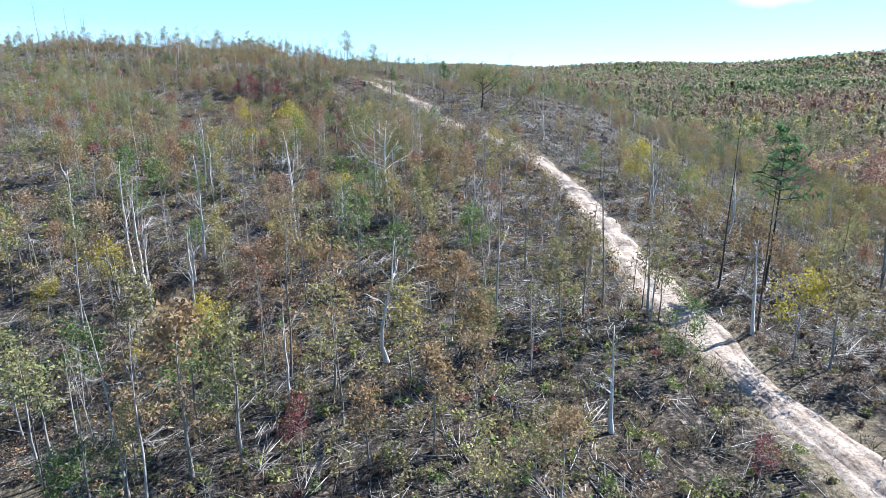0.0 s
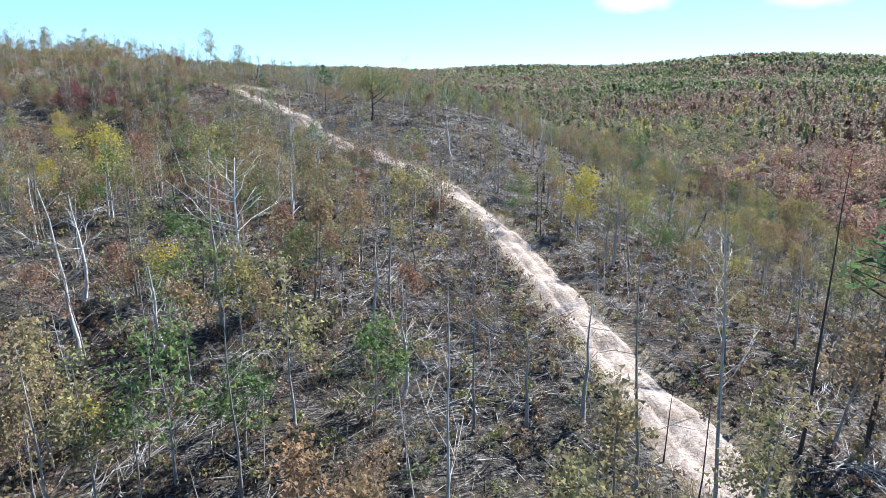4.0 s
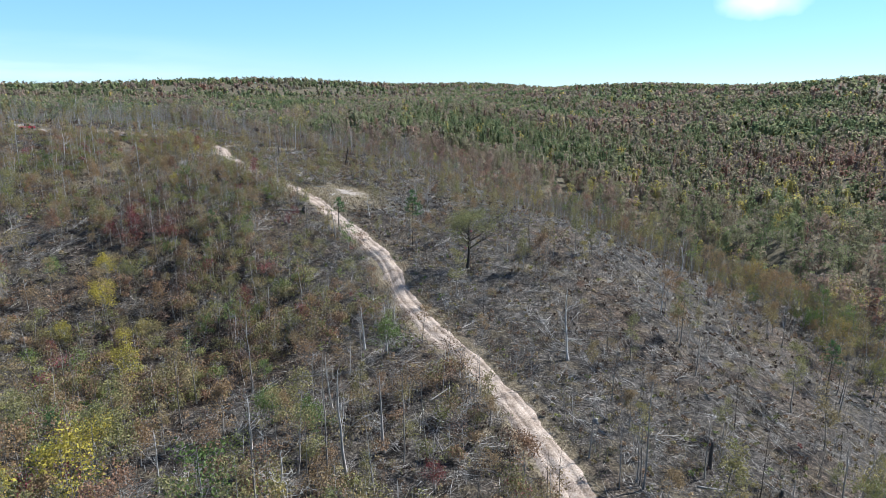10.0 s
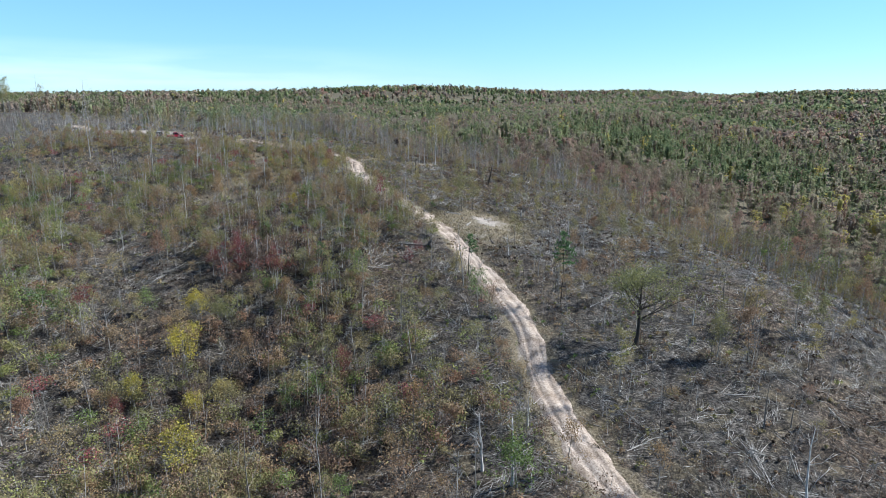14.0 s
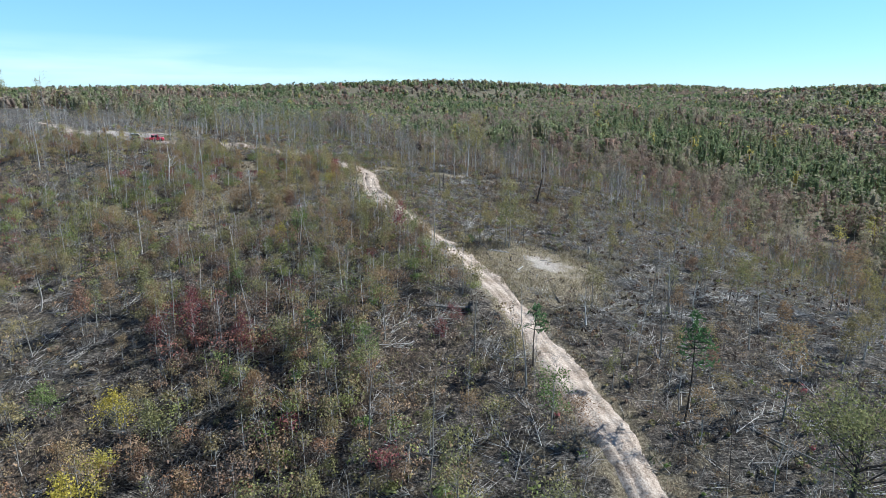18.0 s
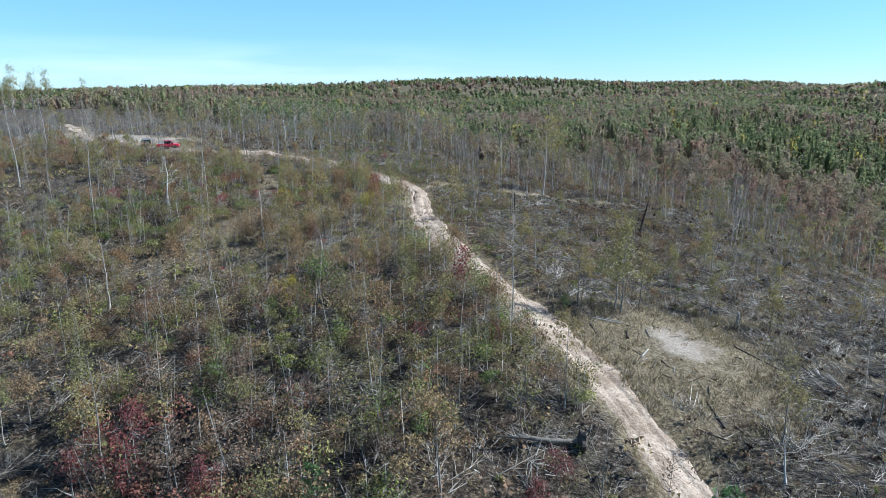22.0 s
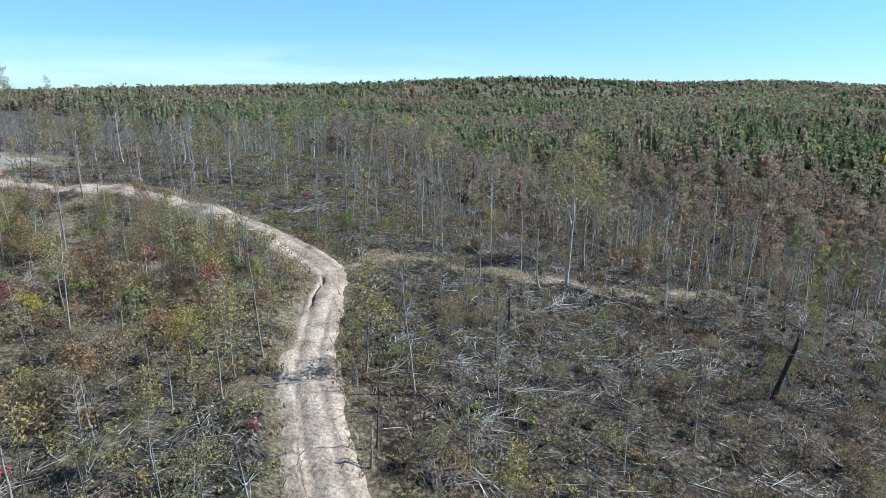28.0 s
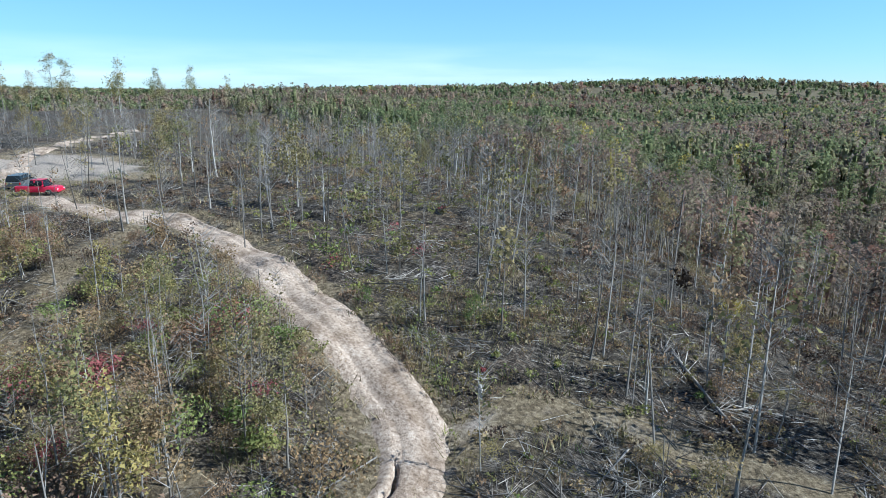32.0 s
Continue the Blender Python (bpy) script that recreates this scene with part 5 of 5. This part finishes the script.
def stems(x, y, h, rad, r, tint):
    n = len(x)
    z = height(x, y)
    v = []
    tipx, tipy = x + r.normal(0, 0.07, n) * h, y + r.normal(0, 0.07, n) * h
    for px, py, pz, f in ((x, y, z - 0.3, 1.0), (tipx, tipy, z + h, 0.3)):
        for a in (0, 2.1, 4.2):
            v.append(np.stack([px + np.cos(a) * rad * f, py + np.sin(a) * rad * f, pz], 1))
    v = np.stack(v, 1).reshape(-1, 3)
    i = np.arange(n)[:, None] * 6
    f = np.vstack([i + c for c in ([0, 1, 4], [0, 4, 3], [1, 2, 5], [1, 5, 4], [2, 0, 3], [2, 3, 5])])
    return v, f, np.repeat(tint, 6)


def twigs(x, y, h, r, tint, count):
    n = len(x)
    z = np.repeat(height(x, y), count) + np.repeat(h, count) * r.uniform(0.35, 1.0, n * count)
    p = np.column_stack([np.repeat(x, count), np.repeat(y, count), z])
    az, ln = r.uniform(0, 2 * np.pi, n * count), np.repeat(h, count) * r.uniform(0.08, 0.2, n * count)
    d = np.column_stack([np.cos(az), np.sin(az), r.uniform(0.3, 1.3, n * count)]) * ln[:, None]
    w = np.array([[0, 0, 1.0]]) * (0.012 + 0.012 * ln)[:, None]
    v = np.stack([p - w, p + w, p + d], 1).reshape(-1, 3)
    return v, np.arange(len(v)).reshape(-1, 3), np.repeat(tint, count * 3)


def build_saplings(n):
    """Far and thin standing stems of the cut slope and the plateau."""
    r = np.random.default_rng(24)
    x, y = sprinkle(n, -330, 110, 20, 420, r, 3)
    k = (np.hypot((x + 149) * 0.6, y - 277) > 14) & (np.hypot(x + 17, y - 216) > 12) & (r.random(len(x)) < np.where(y > 255, 0.5, 0.55 + 0.45 * smooth(-70, -5, woods(x, y))))
    x, y = x[k], y[k]
    n = len(x)
    h = 1.6 + 7.5 * r.beta(1.5, 2.7, n) * np.where(y > 250, 1.0, 0.8)
    tint = 0.6 * r.random(n)
    v, f, t = stems(x, y, h, 0.014 + h * 0.006, r, tint)
    v2, f2, t2 = twigs(x, y, h, r, tint, 46)
    v, f, t = np.vstack([v, v2]), np.vstack([f, f2 + len(v)]), np.concatenate([t, t2])
    tagged(solid("thin_stems", mesh_of("stems", v, f, t), POLES), "thin grey standing stems of leafless saplings", "saplings", kind="stuff")
    k = r.random(n) < 0.65
    v, f, t = clumps(x[k], y[k], h[k] * 1.02, h[k] * 0.4, 0.5 + h[k] * 0.1, 34, 0.17 + 0 * h[k], np.clip(0.42 + r.normal(0, 0.17, k.sum()), 0, 0.86), r)
    tagged(solid("thin_foliage", mesh_of("foliage", v, f, t), SHRUBS), "sparse brown and olive leaves on thin saplings", "foliage", kind="stuff")


def build_thicket(n):
    """Young growth, head high to three times that, west of the track."""
    r = np.random.default_rng(26)
    x, y = sprinkle(n, -150, 30, 95, 262, r, 3.2)
    west = np.interp(y, TRACK[:29, 1], TRACK[:29, 0]) - x
    k = (west > 2) & ~((y > 258) & (x < -88)) & (np.hypot((x + 149) * 0.6, y - 277) > 14) & (r.random(len(x)) < smooth(90, 150, y))
    k &= 0.15 + np.sin(x * 0.11 + 1.3 * np.sin(y * 0.07)) + 0.6 * np.sin(y * 0.13) > -0.5 * r.random(len(x))
    x, y = x[k], y[k]
    n = len(x)
    h = 1.6 + 5.4 * r.beta(1.3, 2.0, n)
    tint = np.clip(0.55 + 0.19 * np.sin(x * 0.05 + 2 * np.sin(y * 0.04)) + r.normal(0, 0.2, n), 0, 1)
    tint = np.where(np.hypot(x + 53, (y - 188) * 0.8) < 11 * r.random(n) ** 0.3, np.where(r.random(n) < 0.25, 0.99, np.where(r.random(n) < 0.5, 0.16, tint)), np.where(r.random(n) < 0.07, 0.98, tint))
    close = y > 192
    o = ~close
    near_b = clumps(x[close], y[close], h[close] * np.where(y[close] > 215, 0.7, 0.95), h[close] * 0.1, 0.6 + h[close] * 0.31, 400, 0.13 + 0 * h[close], tint[close], r, 1.0, 0.45, 0.3)
    far_b = clumps(x[o], y[o], h[o], h[o] * 0.12, 0.65 + h[o] * 0.34, 250, 0.19 + 0 * h[o], tint[o], r, 1.0, 0.45, 0.3)
    v, f, t = np.vstack([near_b[0], far_b[0]]), np.vstack([near_b[1], far_b[1] + len(near_b[0])]), np.concatenate([near_b[2], far_b[2]])
    tagged(solid("young_thicket", mesh_of("thicket", v, f, t), SHRUBS), "dense young growth with brown, olive and rust leaves", "thicket", kind="stuff")
    v, f, t = stems(x, y, h * 1.05, 0.012 + h * 0.007, r, r.random(n))
    v2, f2, t2 = twigs(x, y, h * 1.05, r, r.random(n), 14)
    tagged(solid("thicket_stems", mesh_of("thicket_stems", np.vstack([v, v2]), np.vstack([f, f2 + len(v)]), np.concatenate([t, t2])), POLES), "grey stems and twigs of young growth", "saplings", kind="stuff")


def build_edge_trees(n):
    """Scattered leafy trees between the cut slope and the forest."""
    r = np.random.default_rng(28)
    x, y = r.uniform(-170, 165, n), r.uniform(20, 380, n)
    w = woods(x, y)
    k = (w < 5) & (w > -110) & (r.random(n) < 0.9 * np.exp(w / 42)) & ((x > 40) | (y > 268) & (r.random(n) < 0.45))
    x, y = x[k], y[k]
    n = len(x)
    h = r.uniform(4.0, 10.5, n)
    tint = np.clip(np.where(x > 20, 0.52, 0.4) + 0.12 * np.sin(x * 0.07 + y * 0.05) + r.normal(0, 0.15, n), 0, 0.95)
    k = (x > 20) | (r.random(n) < 0.45)
    top, low, wide = h[k], h[k] * r.uniform(0.2, 0.5, k.sum()), 0.6 + h[k] * r.uniform(0.1, 0.22, k.sum())
    v, f, t = clumps(x[k], y[k], top, low, wide, 110, 0.3 + 0 * top, tint[k], r)
    tagged(solid("edge_foliage", mesh_of("edge_foliage", v, f, t), SHRUBS), "olive and yellow crowns at the forest's edge", "foliage", kind="stuff")
    bare = r.random(n) < 0.5
    bx, by, bh = x[bare] + r.normal(0, 3, bare.sum()), y[bare] + r.normal(0, 3, bare.sum()), h[bare] * r.uniform(0.7, 1.1, bare.sum())
    x, y, h = np.concatenate([x, bx]), np.concatenate([y, by]), np.concatenate([h, bh])
    shade = 0.55 * r.random(len(x))
    v, f, t = stems(x, y, h * 0.97, 0.03 + 0.006 * h, r, shade)
    v2, f2, t2 = twigs(x, y, h, r, shade, 34)
    v, f, t = np.vstack([v, v2]), np.vstack([f, f2 + len(v)]), np.concatenate([t, t2])
    tagged(solid("edge_stems", mesh_of("edge_stems", v, f, t), POLES), "grey stems at the forest's edge", "tree trunks", kind="stuff")


def crown_width(u, cone):
    """Half width of a crown at the share u of its depth, as a share of its widest: rounded, or tapering to a point."""
    return np.where(cone, np.sqrt(np.clip(1.02 - u, 0.03, 1)) * np.minimum(1, 0.55 + 3 * u), np.sqrt(np.clip(1 - (np.abs(u - 0.46) / 0.64) ** 2.1, 0.03, 1)))


def forest_crowns(x, y, top, low, wide, cone, count, size, tint, r, rings, sides):
    """Whole crowns: a lumpy core of foliage, and leaf sprays standing out from it in boughs."""
    n, k = len(x), 8
    z0, deep = height(x, y) + low, top - low
    lean = r.normal(0, 0.06, (n, 2)) * deep[:, None]
    # boughs up the stem
    u = (np.arange(k)[None] + r.random((n, k))) / k
    cw = crown_width(u, cone[:, None]) * wide[:, None]
    az = r.uniform(0, 2 * np.pi, (n, k))
    out = cw * r.uniform(0.3, 0.75, (n, k))
    bough = np.stack([x[:, None] + out * np.cos(az) + lean[:, :1] * u, y[:, None] + out * np.sin(az) + lean[:, 1:] * u, z0[:, None] + u * deep[:, None]], 2)
    which = r.integers(0, k, (n, count))
    d = r.normal(size=(n, count, 3))
    d /= np.linalg.norm(d, axis=2)[..., None]
    d[..., 2] = np.where(d[..., 2] < -0.35, -d[..., 2], d[..., 2])
    reach = np.take_along_axis(cw, which, 1) * 0.6 * r.uniform(0.55, 1.15, (n, count)) + 0.15
    c = np.take_along_axis(bough, which[..., None].repeat(3, 2), 1) + d * reach[..., None] * np.array([1, 1, 0.85])
    out = c - np.stack([x, y, z0 + 0.35 * deep], 1)[:, None]
    out /= np.linalg.norm(out, axis=2)[..., None] + 1e-9
    nrm = (0.6 * d + 0.3 * out + 0.6 * r.normal(size=d.shape)).reshape(-1, 3)
    nrm /= np.linalg.norm(nrm, axis=1)[:, None]
    a = np.cross(nrm, r.normal(size=nrm.shape))
    a /= np.linalg.norm(a, axis=1)[:, None] + 1e-9
    e = np.cross(nrm, a)
    s = (np.repeat(size, count) * r.uniform(0.6, 1.4, n * count))[:, None]
    c = c.reshape(-1, 3)
    v1 = np.stack([c - a * s * 0.5 - e * s * 0.42, c - a * s * 0.4 + e * s * 0.46, c + a * s * 0.6], 1).reshape(-1, 3)
    f1 = np.arange(len(v1)).reshape(-1, 3)
    # core
    uu = np.linspace(0.06, 0.9, rings)[None, :, None]
    ang = (np.arange(sides) * 2 * np.pi / sides)[None, None] + r.uniform(0, 6, (n, rings, 1))
    rr = crown_width(uu, cone[:, None, None]) * wide[:, None, None] * (0.07 if count > 100 else 0.34 if count > 40 else 0.5) * r.uniform(0.75, 1.15, (n, rings, sides))
    zz = z0[:, None, None] + uu * deep[:, None, None] * 0.95 + r.normal(0, 0.025, (n, rings, sides)) * deep[:, None, None]
    v2 = np.stack([x[:, None, None] + rr * np.cos(ang) + lean[:, :1, None] * uu, y[:, None, None] + rr * np.sin(ang) + lean[:, 1:, None] * uu, zz], 3).reshape(-1, 3)
    face = []
    for q in range(rings - 1):
        for m in range(sides):
            i0, i1 = q * sides + m, q * sides + (m + 1) % sides
            face += [(i0, i1, i1 + sides), (i0, i1 + sides, i0 + sides)]
    t0 = (rings - 1) * sides
    face += [(t0, t0 + m, t0 + m + 1) for m in range(1, sides - 1)]
    f2 = (np.arange(n)[:, None, None] * rings * sides + np.array(face)[None]).reshape(-1, 3)
    return np.vstack([v1, v2]), np.vstack([f1, f2 + len(v1)]), np.concatenate([np.repeat(tint, count * 3), np.repeat(tint, rings * sides)])


def build_woods():
    """The uncut forest over the valley and the far hills."""
    r = np.random.default_rng(25)
    vs, fs, ts, o = [], [], [], 0
    for n, r0, r1, w0, w1, count, leaf, rings, sides in ((5800, 40, 260, 1.7, 3.8, 230, 0.46, 3, 3), (7400, 250, 470, 2.1, 4.2, 74, 0.84, 3, 4), (11500, 460, 950, 3.0, 5.4, 20, 1.7, 3, 4), (12500, 930, 1900, 4.6, 7.6, 8, 3.8, 3, 4)):
        az = np.radians(r.uniform(-22 if r0 < 200 else 0 if r0 < 400 else 26, 166, n))
        d = np.sqrt(r.uniform(r0**2, r1**2, n))
        x, y = -20 + d * np.cos(az), 170 + d * np.sin(az)
        w = woods(x, y)
        k = (w > 0) & (y > 20 + 0.9 * x)
        x, y, w = x[k], y[k], w[k]
        n = len(x)
        stand = np.sin(x * 0.021 + 1.5 * np.sin(y * 0.013)) + np.sin(y * 0.027 - x * 0.008 + 1)
        low_east = smooth(20, 120, x) * (1 - smooth(330, 520, y))
        tint = np.clip(0.45 + 0.09 * smooth(300, 380, y) + 0.15 * stand - 0.14 * low_east + r.normal(0, 0.2, n), 0.0, 0.88)
        tint = np.where(r.random(n) < 0.02 + 0.06 * low_east, r.uniform(0.93, 1.0, n), tint)
        cone = (tint > 0.6) & (tint < 0.9) & (r.random(n) < 0.16)
        wide = (w0 + (w1 - w0) * r.random(n) ** 1.6) * np.where(cone, 0.85, 1.0)
        h = np.clip(r.normal(10.3, 1.6 if r0 < 400 else 1.1, n), 6, 15) * np.where(cone, 1.08, 1.0) * (0.65 + 0.35 * smooth(0, 25, w)) * (1 + 0.14 * (1 - smooth(-60, 20, x)) * (1 - smooth(420, 520, y)))
        v, f, t = forest_crowns(x, y, h, h * (0.25 if r0 < 100 else 0.18), wide, cone, count, leaf * r.uniform(0.85, 1.2, n), tint, r, rings, sides)
        vs.append(v), fs.append(f + o), ts.append(t)
        o += len(v)
        if r0 < 400:
            k = r.random(n) < 0.7
            top = h[k] * np.where(r.random(k.sum()) < 0.3, r.uniform(1.05, 1.3, k.sum()), 0.8)
            shade = 0.7 * r.random(k.sum())
            v, f, t = stems(x[k] + r.normal(0, 0.5, k.sum()), y[k], top, 0.07 + 0 * top, r, shade)
            tagged(solid("forest_stems", mesh_of("forest_stems", v, f, t), POLES), "grey trunks of the uncut forest", "tree trunks", kind="stuff")
    tagged(solid("forest", mesh_of("forest", np.vstack(vs), np.vstack(fs), np.concatenate(ts)), WOODS), "autumn forest of rust, olive and green trees over the hills", "forest", kind="stuff")


build_slash(125000)
build_tufts(24000)
build_shrubs(14500)
build_undergrowth(50000)
build_saplings(8500)
build_thicket(6000)
build_edge_trees(23000)
build_woods()
